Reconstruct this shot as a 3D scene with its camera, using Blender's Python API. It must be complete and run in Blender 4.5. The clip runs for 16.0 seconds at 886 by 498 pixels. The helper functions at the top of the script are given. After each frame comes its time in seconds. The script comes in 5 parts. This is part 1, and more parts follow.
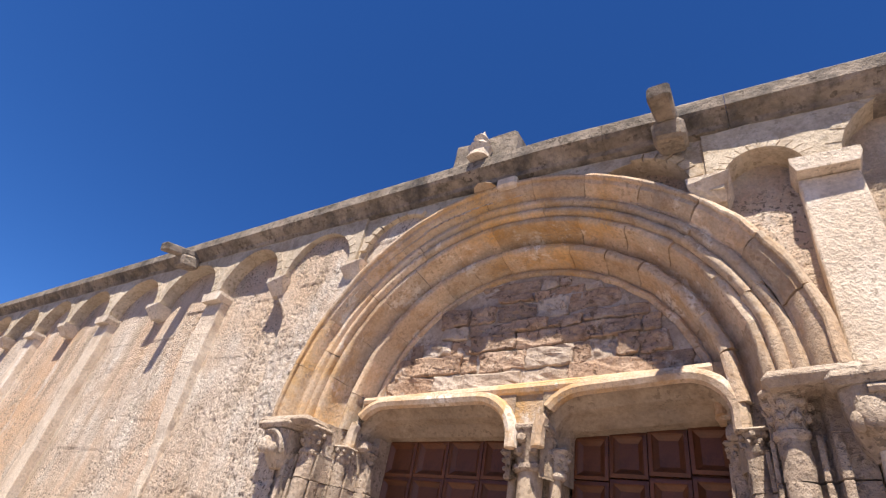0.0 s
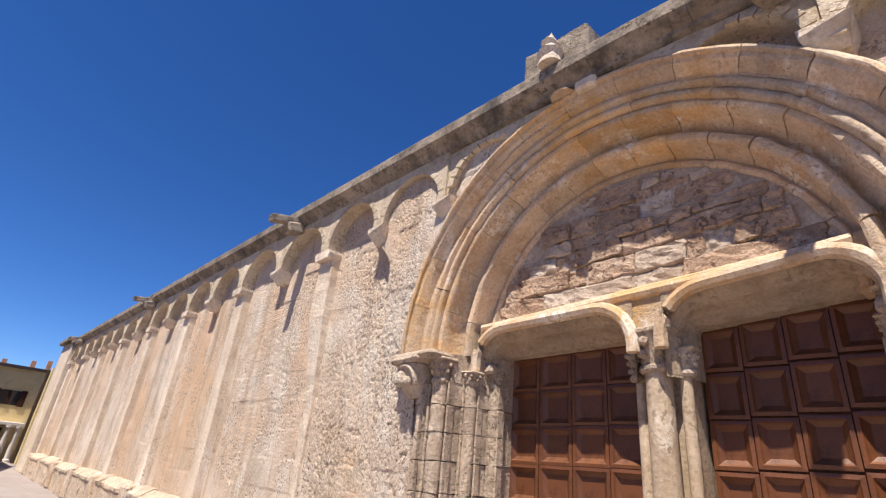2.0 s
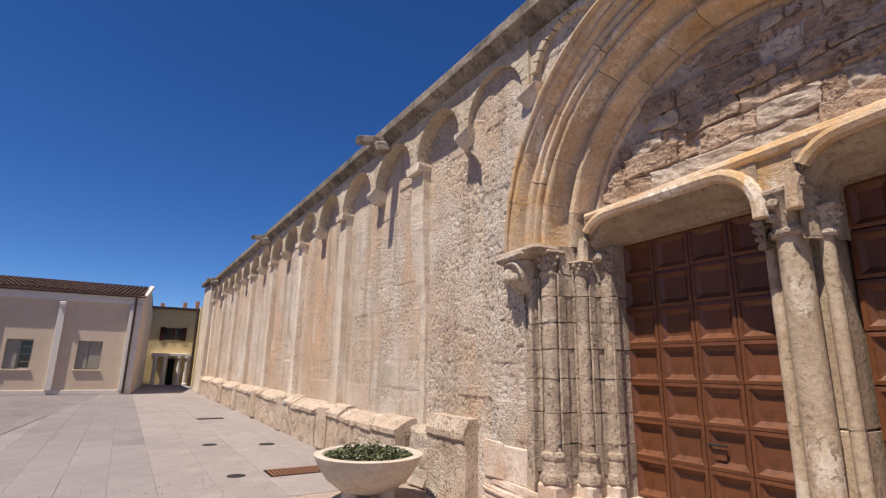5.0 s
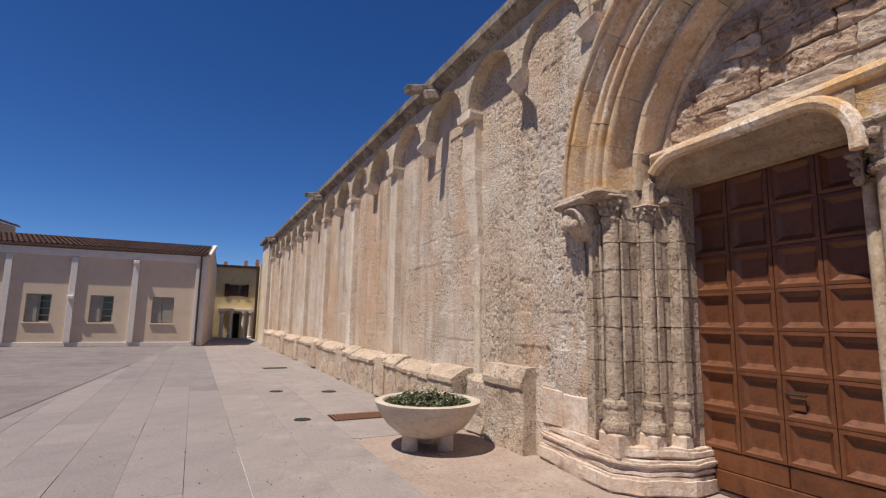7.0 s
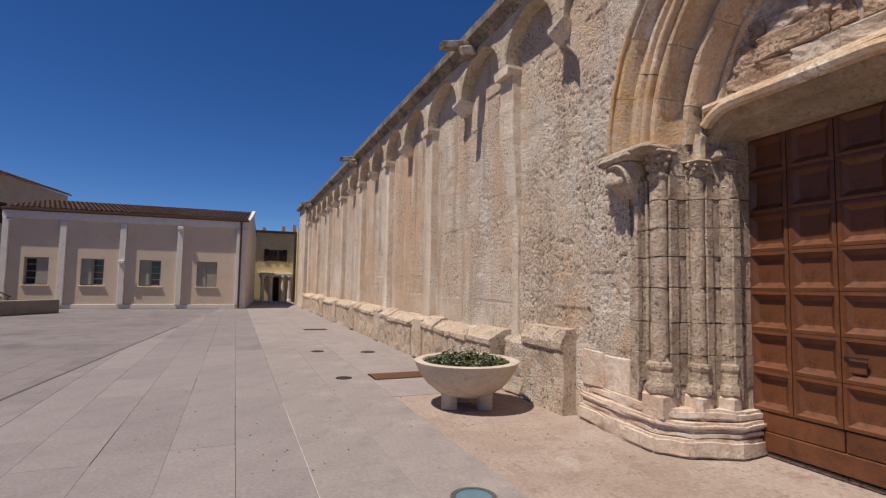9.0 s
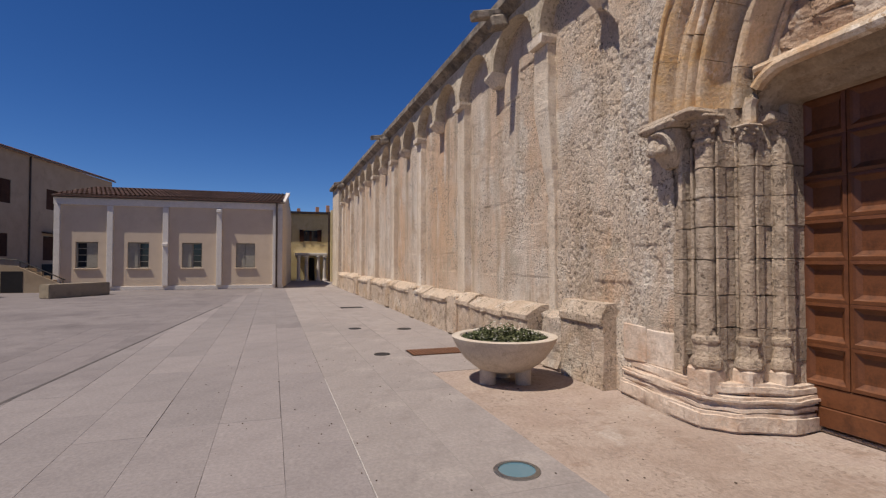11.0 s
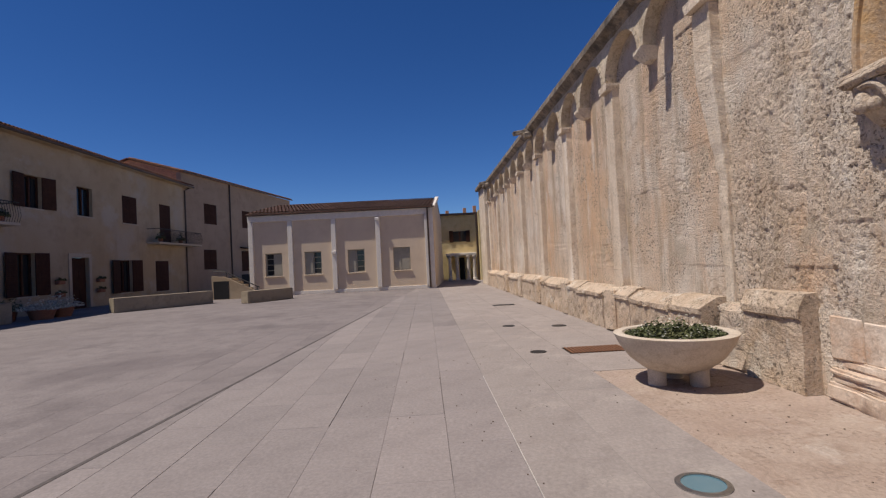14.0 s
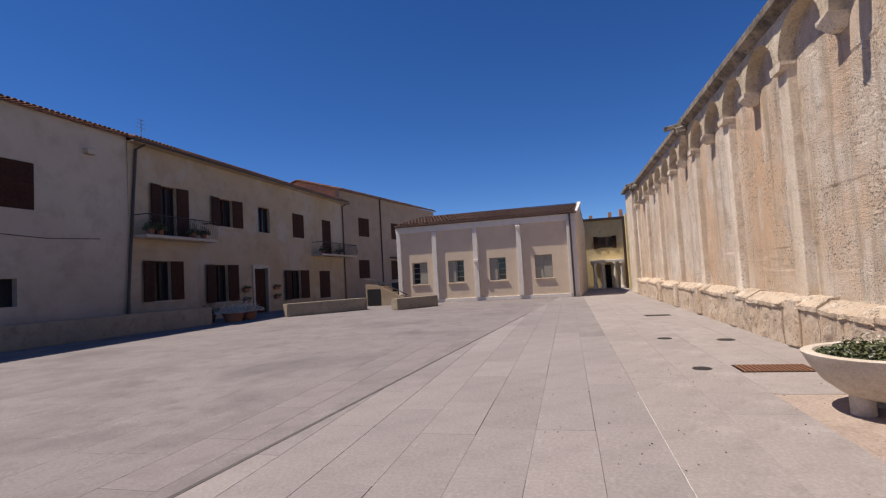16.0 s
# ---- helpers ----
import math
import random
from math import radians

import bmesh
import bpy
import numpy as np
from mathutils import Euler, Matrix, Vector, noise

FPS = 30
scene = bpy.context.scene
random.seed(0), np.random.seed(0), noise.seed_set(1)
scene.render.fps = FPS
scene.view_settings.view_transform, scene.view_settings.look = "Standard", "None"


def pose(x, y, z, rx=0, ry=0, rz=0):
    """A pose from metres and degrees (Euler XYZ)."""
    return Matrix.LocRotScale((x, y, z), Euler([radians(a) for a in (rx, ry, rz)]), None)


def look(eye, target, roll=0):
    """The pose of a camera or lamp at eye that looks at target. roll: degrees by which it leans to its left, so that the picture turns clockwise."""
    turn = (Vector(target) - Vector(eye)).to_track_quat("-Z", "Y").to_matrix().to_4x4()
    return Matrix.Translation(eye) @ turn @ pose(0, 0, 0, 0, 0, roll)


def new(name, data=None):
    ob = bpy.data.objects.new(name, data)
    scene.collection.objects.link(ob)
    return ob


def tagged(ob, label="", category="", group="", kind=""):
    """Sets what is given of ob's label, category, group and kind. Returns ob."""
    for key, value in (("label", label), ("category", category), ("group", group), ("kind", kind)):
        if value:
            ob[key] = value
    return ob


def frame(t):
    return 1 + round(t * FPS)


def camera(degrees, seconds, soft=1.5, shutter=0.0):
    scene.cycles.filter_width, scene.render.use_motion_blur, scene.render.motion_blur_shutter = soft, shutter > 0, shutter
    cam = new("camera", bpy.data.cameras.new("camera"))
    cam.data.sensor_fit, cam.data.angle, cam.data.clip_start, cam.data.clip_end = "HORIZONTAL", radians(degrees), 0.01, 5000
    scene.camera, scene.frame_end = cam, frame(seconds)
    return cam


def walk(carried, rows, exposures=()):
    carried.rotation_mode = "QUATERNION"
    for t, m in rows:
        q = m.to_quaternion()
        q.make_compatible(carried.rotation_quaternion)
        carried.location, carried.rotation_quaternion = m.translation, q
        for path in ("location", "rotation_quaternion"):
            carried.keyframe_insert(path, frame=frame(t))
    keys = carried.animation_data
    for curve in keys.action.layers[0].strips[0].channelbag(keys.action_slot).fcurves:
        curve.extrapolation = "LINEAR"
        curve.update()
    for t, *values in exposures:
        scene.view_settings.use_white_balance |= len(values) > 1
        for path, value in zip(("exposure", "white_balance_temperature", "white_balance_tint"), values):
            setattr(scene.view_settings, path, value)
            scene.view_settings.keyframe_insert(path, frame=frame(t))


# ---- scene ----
cam = camera(82.85, 16.0, soft=1.25)
PATH = [
    (0, (1.901, -3.661, 1.685), (0.879, -2.357, 2.805), 12.04),
    (0.5, (1.902, -3.676, 1.698), (0.781, -2.387, 2.738), 10.02),
    (1, (1.907, -3.689, 1.712), (0.697, -2.419, 2.674), 8.02),
    (1.5, (1.911, -3.702, 1.721), (0.619, -2.457, 2.605), 6.66),
    (2, (1.911, -3.710, 1.725), (0.546, -2.492, 2.533), 5.78),
    (2.5, (1.910, -3.717, 1.717), (0.485, -2.522, 2.452), 5.28),
    (3, (1.905, -3.714, 1.702), (0.427, -2.543, 2.372), 4.57),
    (3.5, (1.887, -3.708, 1.686), (0.360, -2.567, 2.292), 3.70),
    (4, (1.863, -3.709, 1.672), (0.289, -2.604, 2.220), 2.65),
    (4.5, (1.836, -3.709, 1.658), (0.218, -2.645, 2.155), 1.72),
    (7, (1.659, -3.709, 1.576), (-0.120, -2.838, 1.852), 0.98),
    (7.5, (1.629, -3.707, 1.557), (-0.167, -2.861, 1.795), 1.40),
    (8, (1.604, -3.713, 1.542), (-0.208, -2.889, 1.744), 1.61),
    (8.5, (1.584, -3.725, 1.537), (-0.244, -2.930, 1.703), 1.17),
    (9, (1.569, -3.736, 1.533), (-0.276, -2.977, 1.668), 0.99),
    (11.5, (1.494, -3.774, 1.510), (-0.413, -3.172, 1.541), -0.65),
    (12, (1.478, -3.782, 1.508), (-0.447, -3.239, 1.533), -1.54),
    (12.5, (1.455, -3.785, 1.505), (-0.491, -3.321, 1.529), -2.66),
    (13, (1.435, -3.786, 1.502), (-0.532, -3.429, 1.533), -3.10),
    (13.5, (1.420, -3.785, 1.501), (-0.568, -3.566, 1.541), -2.95),
    (14, (1.407, -3.788, 1.506), (-0.591, -3.716, 1.554), -2.86),
    (14.5, (1.395, -3.803, 1.513), (-0.603, -3.874, 1.573), -3.00),
    (15, (1.377, -3.814, 1.512), (-0.610, -4.028, 1.588), -2.97),
    (15.5, (1.356, -3.820, 1.508), (-0.611, -4.173, 1.602), -3.09),
    (16, (1.336, -3.820, 1.504), (-0.603, -4.297, 1.614), -3.28),
]
EXPOSURE = [(0.0, 1.0), (1.5, 0.93), (3.5, 0.68), (7.0, 0.22), (9.0, 0.08), (12.0, 0.0), (14.0, 0.03), (15.0, 0.19), (16.0, 0.38)]
walk(cam, [(t, look(eye, target, roll)) for t, eye, target, roll in PATH], EXPOSURE)

# ---- light ----
SUN = Vector((0.14, -0.47, 1.0)).normalized()
world = bpy.data.worlds.new("sky")
scene.world = world
world.use_nodes = True
wn = world.node_tree.nodes
sky = wn.new("ShaderNodeTexSky")
sky.sky_type, sky.sun_disc = "NISHITA", False
sky.sun_elevation = math.asin(SUN.z)
sky.sun_rotation = math.atan2(SUN.x, SUN.y)
sky.altitude, sky.air_density, sky.dust_density, sky.ozone_density = 1500, 0.8, 0.0, 6.0
deep = wn.new("ShaderNodeHueSaturation")
deep.inputs["Hue"].default_value, deep.inputs["Saturation"].default_value, deep.inputs["Value"].default_value = 0.510, 1.21, 1.40
world.node_tree.links.new(sky.outputs[0], deep.inputs["Color"])
world.node_tree.links.new(deep.outputs[0], wn["Background"].inputs[0])
wn["Background"].inputs[1].default_value = 0.06
sun = new("sun", bpy.data.lights.new("sun", "SUN"))
sun.data.energy, sun.data.angle, sun.data.color = 4.5, radians(0.53), (1.0, 0.91, 0.80)
sun.matrix_world = look(SUN * 60, (0, 0, 0))


# ---- materials ----
def mat(name, base, light=None, dark=None, big=1.2, grain=28.0, rough=0.9, bump=0.25, pits=0.0, relief=0.02, island=0.0, stain=None, metal=0.0, spread=0.0, stain_size=0.5, patches=()):
    """A grainy surface: two colours mixed by large clouds, fine grain, optional pits with their shade put into the
    colour, optional stains.
    """
    m = bpy.data.materials.new(name)
    m.use_nodes = True
    n, l = m.node_tree.nodes, m.node_tree.links
    bsdf = n["Principled BSDF"]
    bsdf.inputs["Roughness"].default_value, bsdf.inputs["Metallic"].default_value = rough, metal
    at = n.new("ShaderNodeTexCoord").outputs["Object"]

    def clouds(scale, detail, rough_=0.6):
        t = n.new("ShaderNodeTexNoise")
        t.inputs["Scale"].default_value, t.inputs["Detail"].default_value, t.inputs["Roughness"].default_value = scale, detail, rough_
        l.new(at, t.inputs["Vector"])
        return t.outputs["Fac"]

    def ramp(src, lo, hi):
        r = n.new("ShaderNodeMapRange")
        r.inputs["From Min"].default_value, r.inputs["From Max"].default_value = lo, hi
        l.new(src, r.inputs["Value"])
        return r.outputs["Result"]

    def mix(fac, a, b, kind="MIX"):
        x = n.new("ShaderNodeMix")
        x.data_type, x.blend_type = "RGBA", kind
        for src, slot in ((fac, 0), (a, 6), (b, 7)):
            if hasattr(src, "default_value") and not isinstance(src, (tuple, float)):
                l.new(src, x.inputs[slot])
            elif isinstance(src, float):
                x.inputs[slot].default_value = src
            else:
                x.inputs[slot].default_value = (*src, 1)
        return x.outputs[2]

    light = light or tuple(min(1, c * 1.18) for c in base)
    dark = dark or tuple(c * 0.72 for c in base)
    colour = mix(ramp(clouds(big, 4), 0.35, 0.66), base, light)
    colour = mix(ramp(clouds(big * 3.1, 5, 0.7), 0.48, 0.72), colour, dark)
    if stain:
        colour = mix(ramp(clouds(stain_size, 6, 0.65), 0.5, 0.68), colour, stain)
    for tint, (wide, tall), lo, hi, strength in patches:
        # weathering with its own shape: lime, ochre, streaks; wide and tall set its size across and upwards
        place = n.new("ShaderNodeMapping")
        place.inputs["Scale"].default_value, place.inputs["Location"].default_value = (wide, wide, tall), (tint[0] * 9, tint[1] * 7, tint[2] * 5)
        l.new(at, place.inputs["Vector"])
        t = n.new("ShaderNodeTexNoise")
        t.inputs["Scale"].default_value, t.inputs["Detail"].default_value, t.inputs["Roughness"].default_value = 1.0, 8, 0.68
        l.new(place.outputs[0], t.inputs["Vector"])
        r = n.new("ShaderNodeMapRange")
        r.inputs["From Min"].default_value, r.inputs["From Max"].default_value, r.inputs["To Max"].default_value = lo, hi, strength
        l.new(t.outputs["Fac"], r.inputs["Value"])
        colour = mix(r.outputs["Result"], colour, tint)
    fine = clouds(grain, 4, 0.7)
    colour = mix(0.5, colour, mix(ramp(fine, 0.3, 0.7), (0.62, 0.62, 0.62), (1.3, 1.3, 1.3)), "MULTIPLY")
    height = fine
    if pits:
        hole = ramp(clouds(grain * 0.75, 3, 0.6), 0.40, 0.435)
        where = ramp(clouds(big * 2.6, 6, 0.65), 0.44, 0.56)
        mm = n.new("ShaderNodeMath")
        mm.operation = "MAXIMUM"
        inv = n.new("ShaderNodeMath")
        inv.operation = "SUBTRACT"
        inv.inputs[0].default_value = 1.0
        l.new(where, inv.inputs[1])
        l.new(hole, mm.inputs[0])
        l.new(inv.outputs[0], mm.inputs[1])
        # the shade inside each pit is put into the colour, besides the bump
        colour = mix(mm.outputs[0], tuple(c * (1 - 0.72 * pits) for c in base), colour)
        add = n.new("ShaderNodeMath")
        add.inputs[1].default_value = 1.0
        l.new(mm.outputs[0], add.inputs[0])
        both = n.new("ShaderNodeMath")
        both.operation = "MULTIPLY"
        l.new(add.outputs[0], both.inputs[0])
        l.new(fine, both.inputs[1])
        height = both.outputs[0]
    if spread:
        info = n.new("ShaderNodeObjectInfo").outputs["Random"]
        colour = mix(1.0, colour, mix(info, (1 - spread,) * 3, (1 + spread, 1 + spread * 0.92, 1 + spread * 0.84)), "MULTIPLY")
    if island:
        info = n.new("ShaderNodeNewGeometry").outputs["Random Per Island"]
        colour = mix(1.0, colour, mix(info, (1 - island,) * 3, (1 + island, 1 + island * 0.95, 1 + island * 0.9)), "MULTIPLY")
    l.new(colour, bsdf.inputs["Base Color"])
    b = n.new("ShaderNodeBump")
    b.inputs["Strength"].default_value, b.inputs["Distance"].default_value = bump, relief
    l.new(height, b.inputs["Height"])
    l.new(b.outputs[0], bsdf.inputs["Normal"])
    return m


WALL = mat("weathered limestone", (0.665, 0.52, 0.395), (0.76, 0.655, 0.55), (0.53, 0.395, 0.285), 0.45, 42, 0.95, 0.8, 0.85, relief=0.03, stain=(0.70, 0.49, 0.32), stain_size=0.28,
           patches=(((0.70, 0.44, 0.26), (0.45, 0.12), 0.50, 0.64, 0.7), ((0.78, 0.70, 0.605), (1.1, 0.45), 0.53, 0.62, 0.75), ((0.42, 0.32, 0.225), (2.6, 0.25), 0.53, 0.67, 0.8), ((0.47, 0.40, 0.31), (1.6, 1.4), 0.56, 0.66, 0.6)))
LESENE = mat("dressed limestone", (0.68, 0.55, 0.42), (0.77, 0.67, 0.55), (0.56, 0.435, 0.315), 0.8, 34, 0.93, 0.6, 0.45, spread=0.06,
             patches=(((0.84, 0.77, 0.68), (1.3, 0.5), 0.56, 0.64, 0.7), ((0.47, 0.345, 0.235), (3.0, 0.35), 0.54, 0.7, 0.6)))
PLINTH = mat("weathered plinth stone", (0.58, 0.45, 0.335), (0.70, 0.58, 0.46), (0.45, 0.33, 0.23), 1.2, 30, 0.95, 0.9, 0.8, relief=0.025, stain=(0.55, 0.40, 0.28), stain_size=1.2, spread=0.08,
             patches=(((0.80, 0.73, 0.63), (1.6, 1.2), 0.56, 0.64, 0.7), ((0.36, 0.27, 0.185), (2.4, 3.0), 0.55, 0.66, 0.65), ((0.62, 0.41, 0.22), (0.9, 0.9), 0.55, 0.68, 0.5)))
FOOT = mat("worn pinkish footing stone", (0.60, 0.475, 0.375), (0.70, 0.59, 0.49), (0.49, 0.36, 0.265), 2.0, 26, 0.9, 0.35, 0.25, stain=(0.54, 0.37, 0.26), stain_size=2.5)
BAND = mat("limestone of the arch band", (0.52, 0.42, 0.30), (0.63, 0.54, 0.42), (0.36, 0.27, 0.18), 1.2, 26, 0.95, 0.5, 0.4, spread=0.08)
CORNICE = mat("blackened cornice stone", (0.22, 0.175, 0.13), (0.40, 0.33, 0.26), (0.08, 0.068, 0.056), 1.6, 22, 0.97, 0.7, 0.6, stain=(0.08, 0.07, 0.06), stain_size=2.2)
ARCH = mat("ochre sandstone", (0.56, 0.40, 0.262), (0.68, 0.545, 0.405), (0.46, 0.28, 0.135), 1.4, 34, 0.92, 0.5, 0.35, spread=0.16, stain=(0.50, 0.42, 0.33), stain_size=1.3,
           patches=(((0.60, 0.33, 0.085), (0.8, 0.8), 0.53, 0.63, 0.6), ((0.40, 0.31, 0.225), (2.2, 1.6), 0.54, 0.66, 0.6), ((0.78, 0.69, 0.58), (2.6, 1.8), 0.59, 0.64, 0.8)))
JAMB = mat("grey brown jamb stone", (0.48, 0.37, 0.275), (0.60, 0.485, 0.375), (0.34, 0.25, 0.178), 1.8, 30, 0.93, 0.9, 0.7, relief=0.025, spread=0.12,
           patches=(((0.64, 0.55, 0.45), (2.4, 1.4), 0.57, 0.65, 0.7), ((0.30, 0.22, 0.155), (3.2, 1.0), 0.57, 0.69, 0.5)))
POST = mat("warm post stone", (0.44, 0.33, 0.225), (0.53, 0.42, 0.305), (0.31, 0.22, 0.14), 1.5, 26, 0.93, 0.25, 0.5, spread=0.06,
           patches=(((0.70, 0.61, 0.50), (2.5, 1.6), 0.58, 0.65, 0.7), ((0.36, 0.25, 0.15), (3.0, 0.6), 0.55, 0.68, 0.6)))
LINTEL = mat("grey brown lintel stone", (0.36, 0.27, 0.185), (0.46, 0.36, 0.26), (0.24, 0.17, 0.11), 1.6, 30, 0.93, 0.5, 0.4, stain=(0.30, 0.24, 0.18), stain_size=1.0)
RUBBLE = mat("rubble of the tympanum", (0.43, 0.287, 0.193), (0.52, 0.385, 0.283), (0.25, 0.158, 0.10), 2.5, 26, 0.97, 1.0, 0.8, spread=0.13,
             patches=(((0.66, 0.56, 0.46), (2.0, 2.0), 0.58, 0.64, 0.75),))
MORTAR = mat("pale lime mortar", (0.42, 0.325, 0.245), (0.60, 0.505, 0.415), (0.29, 0.215, 0.155), 1.8, 24, 0.97, 0.6, 0.3)
WOOD = mat("red brown varnished wood", (0.118, 0.041, 0.016), (0.165, 0.06, 0.023), (0.065, 0.022, 0.009), 2.0, 60, 0.45, 0.12, spread=0.14)
SLAB = mat("grey limestone paving", (0.243, 0.211, 0.203), (0.275, 0.241, 0.232), (0.206, 0.178, 0.173), 0.7, 30, 0.85, 0.07, pits=0.1, spread=0.09, stain=(0.20, 0.171, 0.168), stain_size=0.45,
           patches=(((0.165, 0.14, 0.137), (0.9, 0.9), 0.58, 0.70, 0.45), ((0.30, 0.267, 0.253), (1.7, 1.7), 0.60, 0.70, 0.5)))
OLDSLAB = mat("stained older paving", (0.20, 0.171, 0.167), (0.235, 0.204, 0.198), (0.16, 0.136, 0.134), 0.6, 30, 0.88, 0.09, pits=0.15, spread=0.07, stain=(0.142, 0.119, 0.119), stain_size=0.35,
              patches=(((0.118, 0.099, 0.098), (0.8, 0.8), 0.56, 0.68, 0.6), ((0.262, 0.232, 0.222), (1.1, 1.1), 0.59, 0.68, 0.55)))
PALESLAB = mat("pale limestone paving", (0.27, 0.234, 0.217), (0.31, 0.27, 0.252), (0.232, 0.199, 0.185), 0.8, 30, 0.85, 0.07, pits=0.1, spread=0.06, stain=(0.245, 0.207, 0.192), stain_size=0.5,
               patches=(((0.36, 0.315, 0.287), (1.2, 1.2), 0.56, 0.66, 0.6), ((0.22, 0.187, 0.175), (1.0, 1.0), 0.60, 0.70, 0.4)))
JOINT = mat("paving joint", (0.215, 0.185, 0.176), rough=0.95)
CHANNEL = mat("dirty channel joint", (0.09, 0.077, 0.073), rough=0.95)
WHITEJOINT = mat("white joint", (0.50, 0.46, 0.43), rough=0.9)
APRON = mat("beige worn stone floor", (0.34, 0.255, 0.205), (0.41, 0.33, 0.275), (0.275, 0.20, 0.157), 0.9, 26, 0.92, 0.5, 0.3, island=0.03, stain=(0.42, 0.33, 0.285), stain_size=0.7,
            patches=(((0.45, 0.385, 0.335), (1.5, 1.5), 0.57, 0.65, 0.6), ((0.245, 0.165, 0.12), (2.6, 2.6), 0.57, 0.68, 0.6)))
EARTH = mat("pale ground", (0.40, 0.36, 0.32), rough=0.95)
CONCRETE = mat("pale cast stone", (0.51, 0.43, 0.345), (0.58, 0.505, 0.42), (0.43, 0.355, 0.28), 3.0, 60, 0.85, 0.15)
BENCH = mat("weathered concrete", (0.27, 0.222, 0.16), (0.33, 0.275, 0.20), (0.20, 0.162, 0.117), 1.0, 40, 0.9, 0.2)
SOIL = mat("dry soil", (0.09, 0.06, 0.04), rough=1.0, bump=0.8)
LEAF = mat("small green leaves", (0.062, 0.08, 0.026), (0.12, 0.125, 0.05), (0.035, 0.048, 0.015), 6.0, 60, 0.7, 0.1, island=0.35)
IRON = mat("dark iron", (0.035, 0.03, 0.028), rough=0.6, metal=0.4)
RUST = mat("rusty grate iron", (0.16, 0.07, 0.035), rough=0.8)
STEEL = mat("brushed steel", (0.45, 0.45, 0.44), rough=0.35, metal=1.0)
PLASTER = mat("beige plaster", (0.62, 0.495, 0.37), (0.66, 0.535, 0.40), (0.58, 0.455, 0.335), 0.5, 40, 0.9, 0.1)
CREAM = mat("cream plaster", (0.64, 0.51, 0.37), (0.68, 0.55, 0.40), (0.59, 0.465, 0.335), rough=0.9, bump=0.1)
PALE = mat("off white painted plaster", (0.70, 0.645, 0.58), (0.73, 0.675, 0.61), (0.65, 0.59, 0.525), rough=0.85, bump=0.1)
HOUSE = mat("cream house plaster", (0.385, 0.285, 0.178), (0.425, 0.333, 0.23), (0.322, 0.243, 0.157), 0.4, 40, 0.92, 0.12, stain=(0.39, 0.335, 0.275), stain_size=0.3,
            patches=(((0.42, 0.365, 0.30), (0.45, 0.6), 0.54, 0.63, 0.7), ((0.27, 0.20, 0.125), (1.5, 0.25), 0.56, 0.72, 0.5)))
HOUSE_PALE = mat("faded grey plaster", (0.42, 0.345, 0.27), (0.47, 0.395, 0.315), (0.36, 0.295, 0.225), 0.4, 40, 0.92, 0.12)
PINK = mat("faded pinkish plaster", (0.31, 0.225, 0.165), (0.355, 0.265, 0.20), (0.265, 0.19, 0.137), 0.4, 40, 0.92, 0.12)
TERRACOTTA = mat("terracotta plaster", (0.58, 0.29, 0.155), rough=0.92)
YELLOW = mat("ochre yellow plaster", (0.70, 0.55, 0.27), (0.75, 0.61, 0.35), (0.60, 0.46, 0.22), 0.8, 30, 0.92, 0.15)
TILE = mat("weathered roof tile", (0.16, 0.07, 0.044), (0.23, 0.105, 0.062), (0.06, 0.035, 0.027), 2.0, 20, 0.95, 0.4, spread=0.25, island=0.25)
DARKTILE = mat("old brown roof tile", (0.115, 0.062, 0.045), (0.165, 0.085, 0.06), (0.06, 0.036, 0.028), 2.0, 20, 0.95, 0.4, island=0.25)
SHUTTER = mat("dark brown shutter wood", (0.048, 0.020, 0.013), (0.065, 0.028, 0.018), (0.03, 0.013, 0.009), 3, 40, 0.85, 0.1, spread=0.1)
SHUTTER.node_tree.nodes["Principled BSDF"].inputs["Specular IOR Level"].default_value = 0.15
GREYSHUT = mat("grey green shutter paint", (0.30, 0.28, 0.23), (0.36, 0.33, 0.27), (0.24, 0.22, 0.18), 3, 40, 0.7, 0.1)
PIPE = mat("dark brown pipe", (0.05, 0.03, 0.022), rough=0.5)
POT = mat("terracotta pot", (0.30, 0.13, 0.08), rough=0.9)
PETAL = mat("pale flowers", (0.55, 0.53, 0.46), (0.62, 0.6, 0.55), (0.3, 0.34, 0.2), 8, 60, 0.8, 0.1, island=0.3)
CURTAIN = mat("white net curtain", (0.34, 0.34, 0.33), rough=0.9)
# near-black colour carries the shade of unlit openings; cellar and porch doors share it
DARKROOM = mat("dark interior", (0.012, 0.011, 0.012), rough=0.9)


def glass(name, tint):
    m = bpy.data.materials.new(name)
    m.use_nodes = True
    b = m.node_tree.nodes["Principled BSDF"]
    b.inputs["Base Color"].default_value, b.inputs["Roughness"].default_value = (*tint, 1), 0.05
    return m


PANE = glass("dark window glass", (0.02, 0.022, 0.025))
LENS = glass("blue green lamp glass", (0.10, 0.19, 0.235))


# ---- mesh helpers ----
def mesh_ob(name, bm, material, parent=None, label="", smooth=False):
    me = bpy.data.meshes.new(name)
    bmesh.ops.recalc_face_normals(bm, faces=bm.faces[:])
    bm.to_mesh(me)
    bm.free()
    me.materials.append(material)
    if smooth:
        me.shade_smooth()
        me.set_sharp_from_angle(angle=radians(35))
    ob = new(name, me)
    if parent:
        ob.parent = parent
    if label:
        ob["label"] = label
    return ob


def part(name, bm, material, parent, label="", smooth=False):
    return mesh_ob(name, bm, material, parent, label, smooth)


def shared(name, me, parent, m, label=""):
    ob = new(name, me)
    ob.parent = parent
    ob.matrix_basis = m
    if label:
        ob["label"] = label
    return ob


